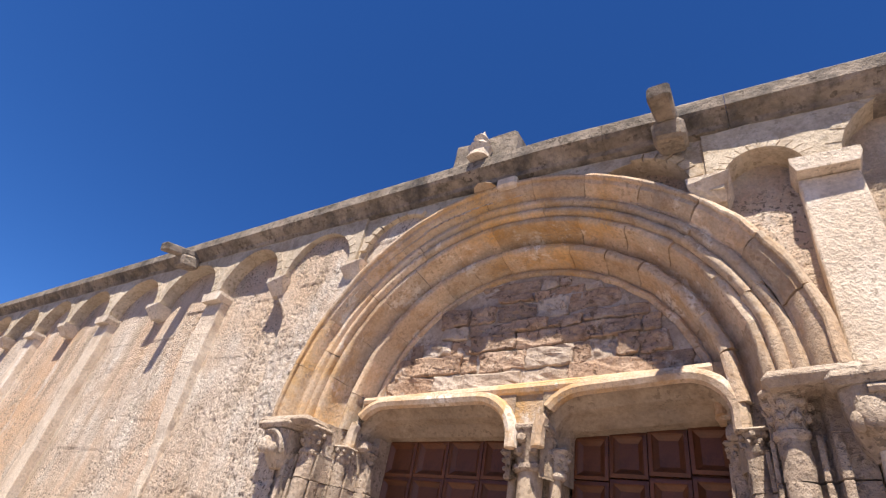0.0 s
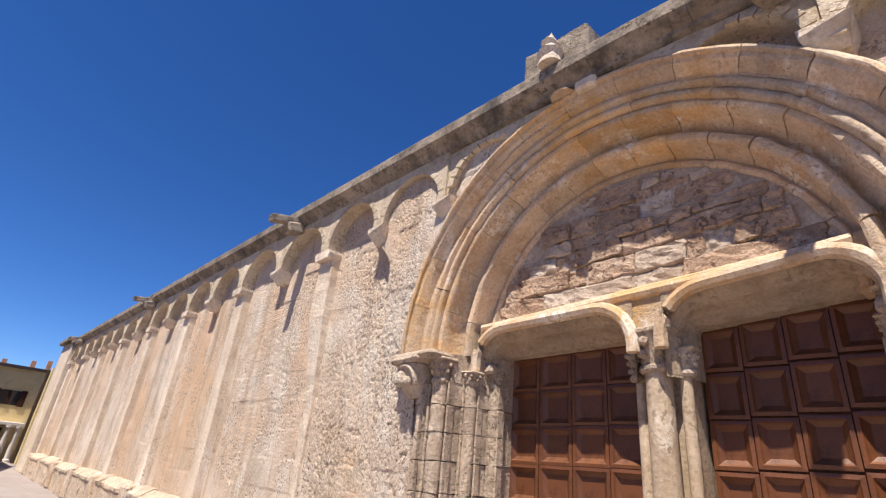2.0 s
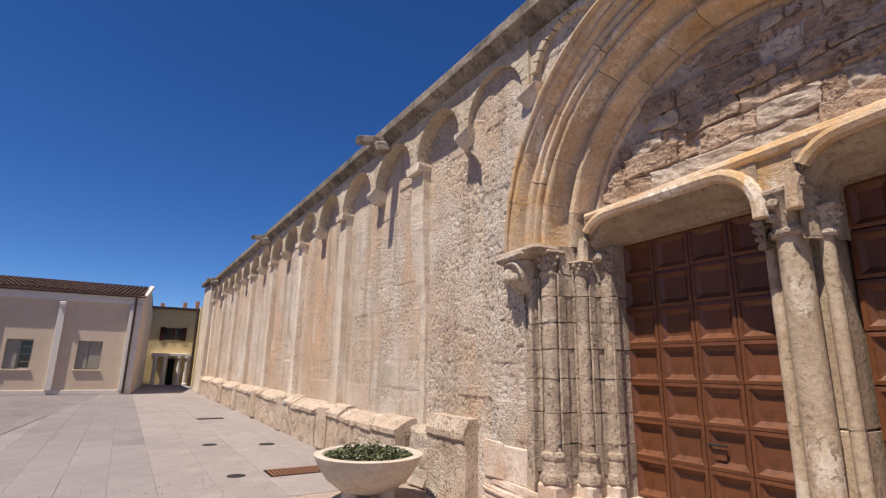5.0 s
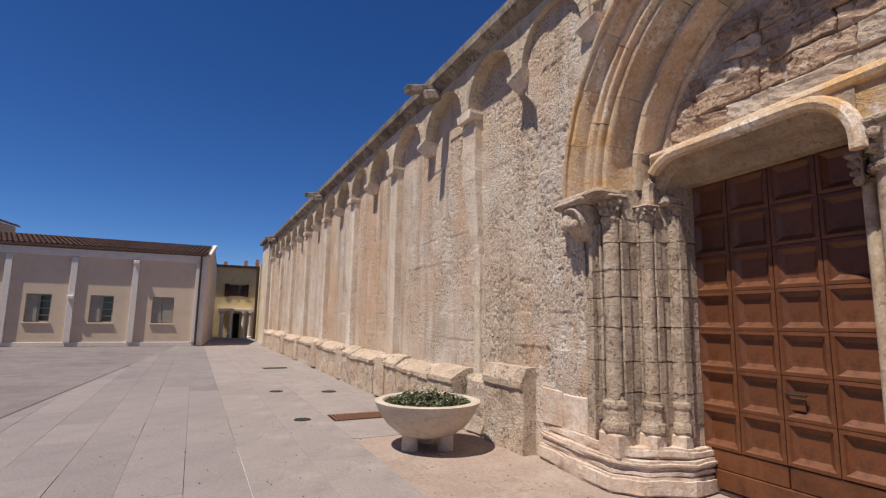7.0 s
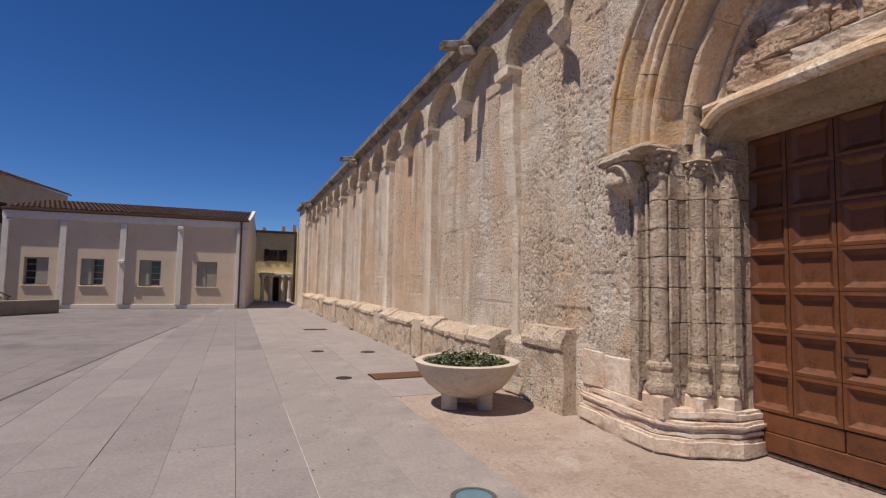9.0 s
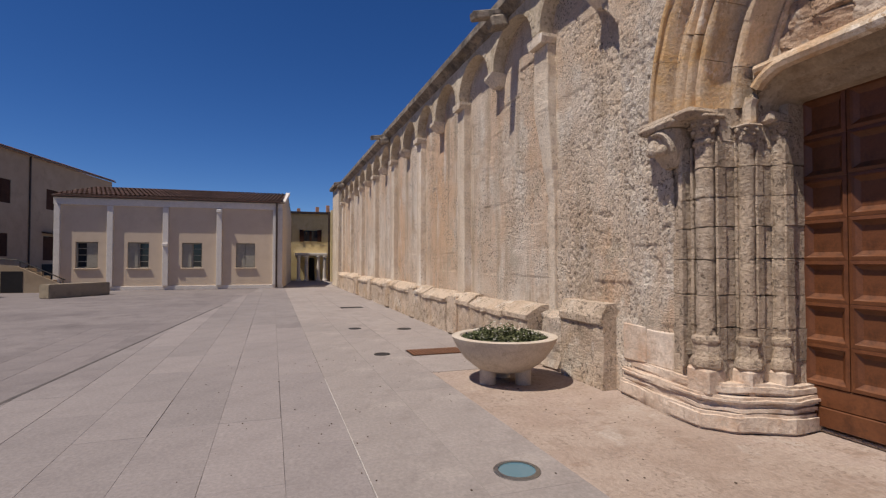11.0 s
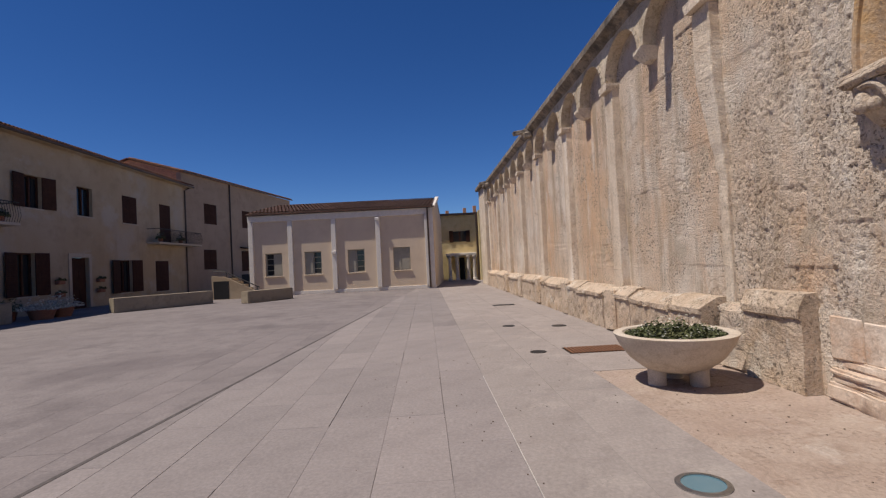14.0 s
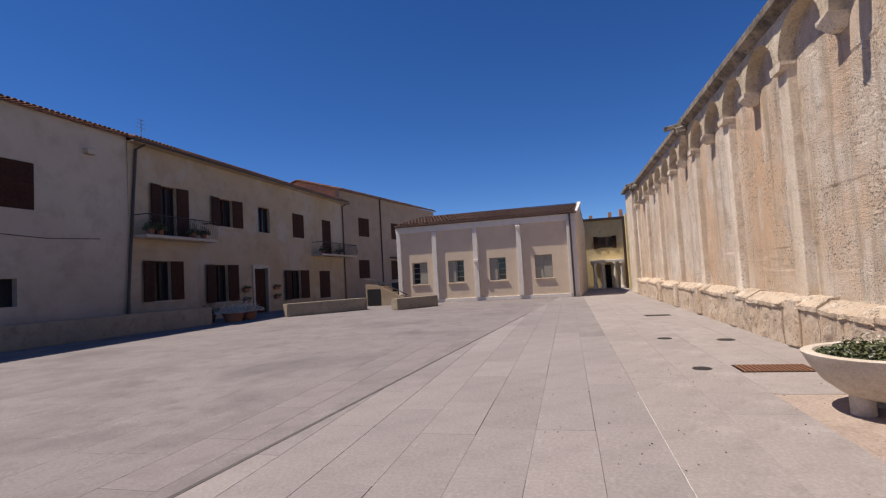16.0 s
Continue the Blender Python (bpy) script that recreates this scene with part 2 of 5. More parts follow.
def thing(name, label, category, group="", kind="", at=(0, 0, 0), rz=0.0):
    ob = new(name)
    ob.matrix_basis = pose(*at, 0, 0, rz)
    return tagged(ob, label, category, group, kind)


def box(bm, x0, x1, y0, y1, z0, z1, bevel=0.0):
    made = bmesh.ops.create_cube(bm, size=1)["verts"]
    bmesh.ops.transform(bm, verts=made, matrix=Matrix.Translation(((x0 + x1) / 2, (y0 + y1) / 2, (z0 + z1) / 2)) @ Matrix.Diagonal((abs(x1 - x0), abs(y1 - y0), abs(z1 - z0), 1)))
    if bevel:
        edges = list({e for v in made for e in v.link_edges})
        bmesh.ops.bevel(bm, geom=edges, offset=bevel, segments=1, affect="EDGES", clamp_overlap=True)
    return bm


def boxed(*a, bevel=0.0):
    return box(bmesh.new(), *a, bevel=bevel)


def prism(points, y0, y1, bm=None):
    """An outline in x and z, pushed from y0 to y1."""
    bm = bm or bmesh.new()
    a = [bm.verts.new((x, y0, z)) for x, z in points]
    b = [bm.verts.new((x, y1, z)) for x, z in points]
    bm.faces.new(a)
    bm.faces.new(b[::-1])
    for i in range(len(a)):
        j = (i + 1) % len(a)
        bm.faces.new((a[i], b[i], b[j], a[j]))
    return bm


def plan(points, z0, z1, bm=None):
    """An outline in x and y, pushed from z0 to z1."""
    bm = bm or bmesh.new()
    a = [bm.verts.new((x, y, z0)) for x, y in points]
    b = [bm.verts.new((x, y, z1)) for x, y in points]
    bm.faces.new(a)
    bm.faces.new(b[::-1])
    for i in range(len(a)):
        j = (i + 1) % len(a)
        bm.faces.new((a[i], b[i], b[j], a[j]))
    return bm


def lathe(profile, steps=20, bm=None, centre=(0, 0, 0), arc=2 * math.pi, caps=True):
    """A turned shape from (radius, z) pairs."""
    bm = bm or bmesh.new()
    cx, cy, cz = centre
    rings = []
    for k in range(steps):
        a = arc * k / steps
        rings.append([bm.verts.new((cx + r * math.cos(a), cy + r * math.sin(a), cz + z)) for r, z in profile])
    for k in range(steps):
        p, q = rings[k], rings[(k + 1) % steps]
        for i in range(len(profile) - 1):
            bm.faces.new((p[i], q[i], q[i + 1], p[i + 1]))
    if caps and profile[0][0] > 1e-4:
        bm.faces.new([r[0] for r in rings][::-1])
    if caps and profile[-1][0] > 1e-4:
        bm.faces.new([r[-1] for r in rings])
    return bm


def tube(points, radius, sides=6, bm=None):
    bm = bm or bmesh.new()
    pts = [Vector(p) for p in points]
    rings = []
    for i, p in enumerate(pts):
        way = (pts[min(i + 1, len(pts) - 1)] - pts[max(i - 1, 0)]).normalized()
        side = way.cross(Vector((0, 0, 1)) if abs(way.z) < 0.9 else Vector((1, 0, 0))).normalized()
        up = side.cross(way)
        rings.append([bm.verts.new(p + radius * (math.cos(2 * math.pi * k / sides) * side + math.sin(2 * math.pi * k / sides) * up)) for k in range(sides)])
    for a, b in zip(rings, rings[1:]):
        for k in range(sides):
            bm.faces.new((a[k], a[(k + 1) % sides], b[(k + 1) % sides], b[k]))
    bm.faces.new(rings[0][::-1])
    bm.faces.new(rings[-1])
    return bm


def rough(bm, amount, scale, seed=0.0, cuts=0):
    """Wear: cuts the faces finer and pushes the points about."""
    if cuts:
        bmesh.ops.subdivide_edges(bm, edges=bm.edges[:], cuts=cuts, use_grid_fill=True)
    shift = Vector((seed * 7.3, seed * 3.1, seed * 5.7))
    for v in bm.verts:
        v.co += amount * noise.noise_vector(v.co * scale + shift)
    return bm


GRID = np.random.RandomState(4).rand(64, 64)


def cloud(x, y):
    """Smooth value noise between 0 and 1 on arrays."""
    xi, yi = np.floor(x).astype(int), np.floor(y).astype(int)
    fx, fy = x - xi, y - yi
    fx, fy = fx * fx * (3 - 2 * fx), fy * fy * (3 - 2 * fy)
    g = lambda i, j: GRID[(xi + i) % 64, (yi + j) % 64]
    return (g(0, 0) * (1 - fx) + g(1, 0) * fx) * (1 - fy) + (g(0, 1) * (1 - fx) + g(1, 1) * fx) * fy


# ---- ground ----
gb = bmesh.new()
bmesh.ops.create_grid(gb, x_segments=2, y_segments=2, size=900, matrix=Matrix.Translation((0, 0, -0.03)))
ground = tagged(mesh_ob("ground", gb, EARTH), "pale bare ground round the square", "ground", kind="structure")
square = tagged(mesh_ob("pavement", boxed(-40, 14, -21.4, 0.3, -0.2, -0.012), JOINT), "grey limestone paving of a sunny square", "pavement", kind="structure")
apron_x, apron_y = -5.0, -1.71

# ---- church wall ----
CX, CZ = -0.17, 2.98          # centre of the portal's arch
WALL_L, WALL_R, BAND_Z, TOP = -27.2, 9.0, 5.48, 5.76
PILASTERS = [-26.9, -23.75, -20.65, -17.55, -14.45, -11.35, -8.2, -4.92, 2.5, 5.6, 8.8]
SUPPORTS = [-26.9, -25.3, -23.75, -22.2, -20.65, -19.1, -17.55, -16.0, -14.45, -12.9, -11.35, -9.8, -8.2, -6.52, -4.92, -3.5, -2.15, -0.85, 0.5, 1.72, 2.5, 4.0, 5.6, 7.2, 8.8]
FACE = 0.07                   # how far the bare wall lies behind

church = thing("church", "long side wall of a weathered limestone church", "church", kind="structure")


def opening(r, bottom=0.0, steps=24):
    return [(CX - r, bottom)] + [(CX - r * math.cos(math.pi * k / steps), CZ + r * math.sin(math.pi * k / steps)) for k in range(steps + 1)] + [(CX + r, bottom)]


core = prism([(WALL_L, -0.1)] + opening(2.3, -0.1) + [(WALL_R, -0.1), (WALL_R, TOP), (WALL_L, TOP)], 0.16, 1.3)
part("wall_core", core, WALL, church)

# the eroded face of the wall, in stone courses with worn patches
xs = np.concatenate([np.arange(WALL_L, -15, 0.14), np.arange(-15, -9.2, 0.07), np.arange(-9.2, -6.2, 0.034), np.arange(-6.2, -2.2, 0.015), np.arange(-2.2, 3.4, 0.034), np.arange(3.4, WALL_R + 0.05, 0.12)])
zs = np.arange(0.0, 5.52, 0.019)
gx, gz = np.meshgrid(xs, zs, indexing="ij")
course = np.floor(gz / 0.42)
block = np.floor((gx + 0.37 * (course % 3)) / 0.78)
per = GRID[(block.astype(int) * 7) % 64, (course.astype(int) * 5) % 64]
worn = np.clip((0.55 * cloud(gx * 0.8, gz * 0.8) + 0.45 * cloud(gx * 2.1 + 9, gz * 2.1) + 0.35 * (per - 0.5)) * 2.6 - 0.95 + 0.6 * np.exp(-(((gx + 3.8) / 1.5) ** 4)) + 0.35 * np.exp(-(((gx + 3.1) / 0.9) ** 2) - ((gz - 1.7) / 0.8) ** 2) - 0.3 * (gx < -5.1), 0, 1)
close = np.clip((gx + 7.6) / 1.6, 0.0, 1.0)
pit = close * np.clip(cloud(gx * 24 + 3, gz * 26) * 0.55 + cloud(gx * 47, gz * 45 + 5) * 0.45 - 0.60, 0, 0.07) * 14 + 0.7 * (1 - close) * np.clip(cloud(gx * 5 + 3, gz * 7) - 0.62, 0, 0.07) * 14
near_joint = np.minimum(np.abs(gz / 0.42 - np.round(gz / 0.42)) * 0.42, np.abs((gx + 0.37 * (course % 3)) / 0.78 - np.round((gx + 0.37 * (course % 3)) / 0.78)) * 0.78)
deep = FACE + (0.006 + 0.010 * close) * (per - 0.5) + worn * (0.002 + 0.017 * pit) + (0.001 + 0.003 * close) * np.exp(-((near_joint / 0.015) ** 2)) + 0.02 * (cloud(gx * 0.6, gz * 0.5 + 20) - 0.5)
edge = -3.2 - 0.3 * np.clip((gz - 4.05) / 0.45, 0, 1) ** 2
side = 1 / (1 + np.exp(-(gx - edge) / 0.004 + 0.246 * np.clip((3.6 - gz) / 0.7, 0, 1)))
niche = (gx > -3.66) & (gx < edge) & (gz > 3.05) & (gz < 4.56)
deep += 0.085 * niche * np.clip((gz - 3.05) / 0.6, 0, 1) * np.clip((gx + 3.6) / 0.3, 0.2, 1)
gy = deep - (0.035 + 0.115 * np.clip((gz - 1.5) / 2.5, 0, 1)) * side * np.clip((gz - 0.6) / 1.0, 0, 1) * (gx < 0)
nx, nz = gx.shape
cells = np.arange(nx * nz).reshape(nx, nz)
mx, mz = (gx[:-1, :-1] + gx[1:, 1:]) / 2, (gz[:-1, :-1] + gz[1:, 1:]) / 2
hole = (np.abs(mx - CX) < 2.3) & ((mz < CZ) | ((mx - CX) ** 2 + (mz - CZ) ** 2 < 2.3**2))
quads = np.stack([cells[:-1, :-1], cells[1:, :-1], cells[1:, 1:], cells[:-1, 1:]], -1)[~hole]
face = bpy.data.meshes.new("wall_face")
face.from_pydata(np.stack([gx, gy, gz], -1).reshape(-1, 3).tolist(), [], quads.tolist())
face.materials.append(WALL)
face.shade_smooth()
ob = new("wall_face", face)
ob.parent = church

# lesenes, brackets, the round-arched band and the cornice
for n, x in enumerate(PILASTERS):
    bm = boxed(x - 0.19, x + 0.19, -0.08, 0.12, 0.80, 4.72 if x > 1 else 4.62, bevel=0.012)
    for z in np.arange(1.0, 4.6, 0.18 if n != 7 else 0.06):
        bmesh.ops.bisect_plane(bm, geom=bm.verts[:] + bm.edges[:] + bm.faces[:], plane_co=(0, 0, z), plane_no=(0, 0, 1))
    if n == 7:
        # its lower half has broken away to a ragged ridge
        for v in bm.verts:
            gone = min(1.0, max(0.0, (3.7 - v.co.z) / 1.3))
            if v.co.x < x:
                v.co.x += gone * (0.21 + 0.03 * noise.noise(Vector((0, 0, v.co.z * 3))))
            if v.co.y < 0:
                v.co.y += gone * (0.105 + 0.012 * noise.noise(Vector((7, 0, v.co.z * 5))))
    rough(bm, 0.012, 3.0 if n != 7 else 7.0, n)
    part("lesene", bm, LESENE, church)
    cap = prism([(x - 0.19, 4.62), (x + 0.19, 4.62), (x + 0.22, 4.70), (x + 0.22, 4.75), (x - 0.22, 4.75), (x - 0.22, 4.70)], -0.18, 0.12)
    bmesh.ops.translate(cap, verts=cap.verts[:], vec=(0, 0, 0.1 if x > 1 else 0.0))
    part("lesene_cap", rough(cap, 0.012, 5, n), LESENE, church)
for n, x in enumerate(SUPPORTS):
    if x in PILASTERS or x in (-0.85, 0.5):
        continue
    bm = bmesh.new()
    prism([(x - 0.11, 4.56), (x + 0.11, 4.56), (x + 0.16, 4.70), (x + 0.17, 4.77), (x - 0.17, 4.77), (x - 0.16, 4.70)], -0.2, 0.12, bm)
    for v in bm.verts:
        if v.co.z < 4.6 and v.co.y < 0:
            v.co.y = -0.07
    bmesh.ops.translate(bm, verts=bm.verts[:], vec=(0, 0, 0.1 if x > 1 else 0.0))
    part("bracket", rough(bm, 0.014, 5, n), LESENE, church, "weathered stone bracket under the arch band")
part("portal_bracket", rough(boxed(CX - 0.12, CX + 0.12, -0.2, 0.1, 5.36, 5.5, bevel=0.03), 0.01, 5), LESENE, church)
for n, (a, b) in enumerate(zip(SUPPORTS, SUPPORTS[1:])):
    r = (b - a) / 2 - 0.11
    c, spring = (a + b) / 2, 4.8
    rise = min(5.40 - spring, r)
    arc = [(c - r * math.cos(math.pi * k / 14), spring + rise * math.sin(math.pi * k / 14)) for k in range(15)]
    low = [(a, 4.74), (c - r, 4.74)] + arc + [(c + r, 4.74), (b, 4.74)]
    over_portal = a > -2.3 and b < 1.8
    if over_portal:
        # the portal's hood cuts into these bays
        low = []
        for x in np.linspace(a, b, 28):
            q = abs(x - c)
            own = 4.74 if q >= r else spring + rise * math.sqrt(1 - (q / r) ** 2)
            low.append((x, min(BAND_Z - 0.01, max(own, CZ + math.sqrt(2.47**2 - (x - CX) ** 2)))))
    bm = prism(low + [(b, BAND_Z), (a, BAND_Z)], -0.11 if over_portal else -0.15, 0.12)
    part("blind_arch", bm, BAND, church)
    ring = bmesh.new()
    for k in range(14):
        t0, t1 = math.pi * k / 14 + 0.015, math.pi * (k + 1) / 14 - 0.015
        if over_portal and math.hypot(c - r * math.cos(t0) - CX, spring + rise * math.sin(t0) - CZ) < 2.62:
            continue
        prism([(c - q * math.cos(t), spring + (rise / r * q if q < r + 0.001 else rise + (q - r) * 0.6) * math.sin(t)) for q, t in ((r, t0), (r + 0.1, t0), (r + 0.1, t1), (r, t1))], -0.156, -0.02, ring)
    if ring.verts:
        part("arch_ring", ring, BAND, church)
    else:
        ring.free()

profile = [(-0.12, BAND_Z - 0.02), (-0.17, BAND_Z), (-0.19, BAND_Z + 0.04), (-0.28, BAND_Z + 0.10), (-0.32, BAND_Z + 0.13), (-0.32, TOP - 0.02), (-0.29, TOP + 0.02), (0.3, TOP + 0.14), (0.3, BAND_Z - 0.02)]
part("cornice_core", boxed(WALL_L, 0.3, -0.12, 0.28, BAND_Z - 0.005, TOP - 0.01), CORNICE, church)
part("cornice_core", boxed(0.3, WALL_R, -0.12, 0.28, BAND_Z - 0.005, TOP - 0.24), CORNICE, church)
edge = WALL_L - 0.1
while edge < WALL_R:
    long = random.uniform(0.75, 1.25)
    bm = bmesh.new()
    cuts = 9
    rings = []
    for k in range(cuts + 1):
        x = edge + (long - 0.004) * k / cuts
        rings.append([bm.verts.new(Vector((x, y, z - 0.06 * max(0.0, min(x, 4.0) - 0.3))) + Vector((0, 1, 1)) * 0.018 * noise.noise(Vector((x * 4, y * 9, z * 9)))) for y, z in profile])
    for p, q in zip(rings, rings[1:]):
        for i in range(len(profile)):
            j = (i + 1) % len(profile)
            bm.faces.new((p[i], q[i], q[j], p[j]))
    bm.faces.new(rings[0])
    bm.faces.new(rings[-1][::-1])
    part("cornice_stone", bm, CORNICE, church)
    edge += long

# plinth with a sloping top, in long stones
def plinth(x0, x1, z=0.86, deep=0.28, worn=1.0):
    bm = bmesh.new()
    steps = max(2, int((x1 - x0) / 0.06))
    rings = []
    outline = [(0.15, 0), (-deep, 0), (-deep, z * 0.14), (-deep, z * 0.28), (-deep, z * 0.42), (-deep, z * 0.58), (-deep, z * 0.74), (-deep - 0.03, z * 0.76), (-deep - 0.03, z * 0.84), (-0.06, z), (0.15, z + 0.01)]
    for k in range(steps + 1):
        x = x0 + (x1 - x0 - 0.012) * k / steps
        rings.append([bm.verts.new(Vector((x, y, zz)) + Vector((0, 1, 0.5)) * worn * (0.03 * noise.noise(Vector((x * 2.2, y * 4, zz * 4))) + 0.035 * noise.noise(Vector((x * 8, y * 8, zz * 8))))) for y, zz in outline])
    for p, q in zip(rings, rings[1:]):
        for i in range(len(outline)):
            j = (i + 1) % len(outline)
            bm.faces.new((p[i], q[i], q[j], p[j]))
    bm.faces.new(rings[0])
    bm.faces.new(rings[-1][::-1])
    part("plinth_stone", bm, PLINTH, church)


edge = WALL_L
while edge < -5.05:
    long = min(random.uniform(1.1, 2.0), -4.95 - edge)
    plinth(edge, edge + long, 0.86, 0.28, 0.35) if edge + long > -5.1 else plinth(edge, edge + long, 0.86 + random.uniform(-0.05, 0.03), 0.28 - random.uniform(0.0, 0.06))
    edge += long
plinth(-4.36, -3.43, 1.0, 0.11, 0.4)
plinth(2.9, 4.6, 0.93)
plinth(4.6, 6.4)
plinth(6.4, 9.0)
for x in PILASTERS[:7] + PILASTERS[-1:]:
    part("lesene_foot", rough(boxed(x - 0.23, x + 0.23, -0.31, 0, 0.0, 0.84, bevel=0.05), 0.03, 4, x, cuts=2), PLINTH, church)
part("broken_plinth", rough(boxed(-4.94, -4.37, -0.1, 0.15, 0, 0.8, bevel=0.06), 0.06, 5, 2, cuts=6), WALL, church)

for a, b, top in ((-3.30, -2.93, 0.80), (-2.925, -2.53, 0.78)):
    part("dado_stone", rough(boxed(a, b, 0.05, 0.15, 0.40, top, bevel=0.012), 0.012, 4, a, cuts=3), FOOT, church, "smooth dressed stone above the footing")

# inside and far side, so that the church is a closed body
part("roof", prism([(WALL_L, TOP), (WALL_R, TOP), (WALL_R, TOP + 0.1), (WALL_L, TOP + 0.1)], 0.3, 14.0), TILE, church)
part("end_wall", boxed(WALL_L, WALL_L + 0.6, 1.3, 14, 0, TOP), WALL, church)
part("end_wall", boxed(WALL_R - 0.6, WALL_R, 1.3, 14, 0, TOP), WALL, church)
part("far_wall", boxed(WALL_L, WALL_R, 13.4, 14, 0, TOP), WALL, church)
# taller end block of the church
part("end_block", rough(boxed(-30.0, WALL_L - 0.1, -0.25, 8, 0, 5.75, bevel=0.02), 0.01, 1), LESENE, church)
part("end_coping", boxed(-30.1, WALL_L - 0.12, -0.45, 8.1, 5.75, 5.95, bevel=0.03), CORNICE, church)

# gargoyles
for n, (x, long, tilt) in enumerate(((1.5, 0.45, -12), (-5.9, 0.42, -14), (-14.6, 0.42, -10), (-25.0, 0.4, -10))):
    bm = boxed(-0.085, 0.085, -0.36 - long, 0.1, -0.07, 0.07, bevel=0.02)
    box(bm, -0.13, 0.13, -0.5, -0.2, -0.24, -0.05, bevel=0.03)
    rough(bm, 0.02, 6, n, cuts=2)
    spout = part("gargoyle", bm, CORNICE, church, "weathered stone waterspout under the eaves")
    spout.matrix_basis = pose(x, 0, TOP - (0.24 if x > 0 else 0.14), -tilt, 0, 0)
# block and small finial over the portal
part("finial_block", rough(boxed(-0.92, -0.1, -0.22, 0.4, TOP + 0.06, TOP + 0.46, bevel=0.03), 0.02, 5, cuts=2), CORNICE, church)
knob = lathe([(0.0, 0), (0.13, 0.0), (0.1, 0.08), (0.14, 0.16), (0.07, 0.24), (0.1, 0.3), (0.03, 0.4), (0.0, 0.46)], 10)
fin = part("finial", rough(knob, 0.03, 9), LESENE, church, "small carved stone finial")
fin.matrix_basis = pose(-0.5, -0.3, TOP + 0.02)
leaf = lathe([(0.0, 0.02), (0.2, 0.0), (0.12, 0.06), (0.05, 0.14), (0.05, 0.24), (0.09, 0.3), (0.0, 0.34)], 10)
fleuron = part("fleuron", rough(leaf, 0.02, 9), ARCH, church)
fleuron.matrix_basis = pose(CX - 0.25, -0.16, CZ + 2.42) @ Matrix.Diagonal((0.7, 0.7, 0.8, 1))

# ---- portal ----
portal = thing("portal", "ochre stone double portal with moulded round arch", "portal", kind="structure")


def sector(profile, a0, a1, steps, seed=0.0, wear=0.006):
    """A curved stone: a profile of (radius, y), swept about the arch's centre."""
    bm = bmesh.new()
    rings = []
    for k in range(steps + 1):
        a = a0 + (a1 - a0) * k / steps
        ring = []
        for r, y in profile:
            p = Vector((CX - r * math.cos(a), y, CZ + r * math.sin(a)))
            ring.append(bm.verts.new(p + wear * 2.2 * noise.noise_vector(p * 5 + Vector((seed, 0, 0)))))
        rings.append(ring)
    m = len(profile)
    for p, q in zip(rings, rings[1:]):
        for i in range(m):
            bm.faces.new((p[i], q[i], q[(i + 1) % m], p[(i + 1) % m]))
    bm.faces.new(rings[0])
    bm.faces.new(rings[-1][::-1])
    return bm


def roll(r, y, size, k0=0, k1=360, steps=8):
    """Points of a round moulding about (r, y)."""
    return [(r + size * math.cos(math.radians(k0 + (k1 - k0) * i / steps)), y + size * math.sin(math.radians(k0 + (k1 - k0) * i / steps))) for i in range(steps + 1)]


ORDERS = [
    # hood roll on the wall face, with the hollow behind it
    ([(2.47, 0.14), (2.47, -0.13), (2.445, -0.165), (2.42, -0.17), (2.405, -0.16), (2.40, -0.13), (2.36, -0.12), (2.31, -0.06), (2.285, 0.0), (2.265, 0.005), (2.26, 0.14)], 13),
    # pair of thin rolls
    ([(2.30, 0.3), (2.30, 0.04)] + roll(2.235, 0.03, 0.04, 20, -160, 5) + [(2.18, 0.045)] + roll(2.14, 0.05, 0.038, -20, -170, 5) + [(2.09, 0.10), (2.08, 0.3)], 9),
    # broad hollow with its roll
    ([(2.12, 0.5), (2.12, 0.12)] + roll(2.06, 0.115, 0.05, 20, -160, 5) + [(2.005, 0.17), (1.985, 0.27), (1.94, 0.35), (1.88, 0.38), (1.88, 0.5)], 13),
    # inner roll and hollow against the tympanum
    ([(1.92, 0.7), (1.92, 0.32)] + roll(1.85, 0.32, 0.055, 20, -160, 5) + [(1.79, 0.38), (1.77, 0.48), (1.73, 0.55), (1.70, 0.57), (1.70, 0.7)], 15),
    ([(1.74, 0.75), (1.74, 0.53)] + roll(1.695, 0.53, 0.035, 20, -160, 4) + [(1.65, 0.58), (1.65, 0.75)], 9),
]
for o, (prof, count) in enumerate(ORDERS):
    for k in range(count):
        a0, a1 = math.pi * k / count, math.pi * (k + 1) / count
        part("voussoir", sector(prof, a0 + 0.0012, a1 - 0.0012, 6, o * 5 + k, 0.0035 if k < count * 0.65 else 0.009), ARCH, portal, smooth=True)

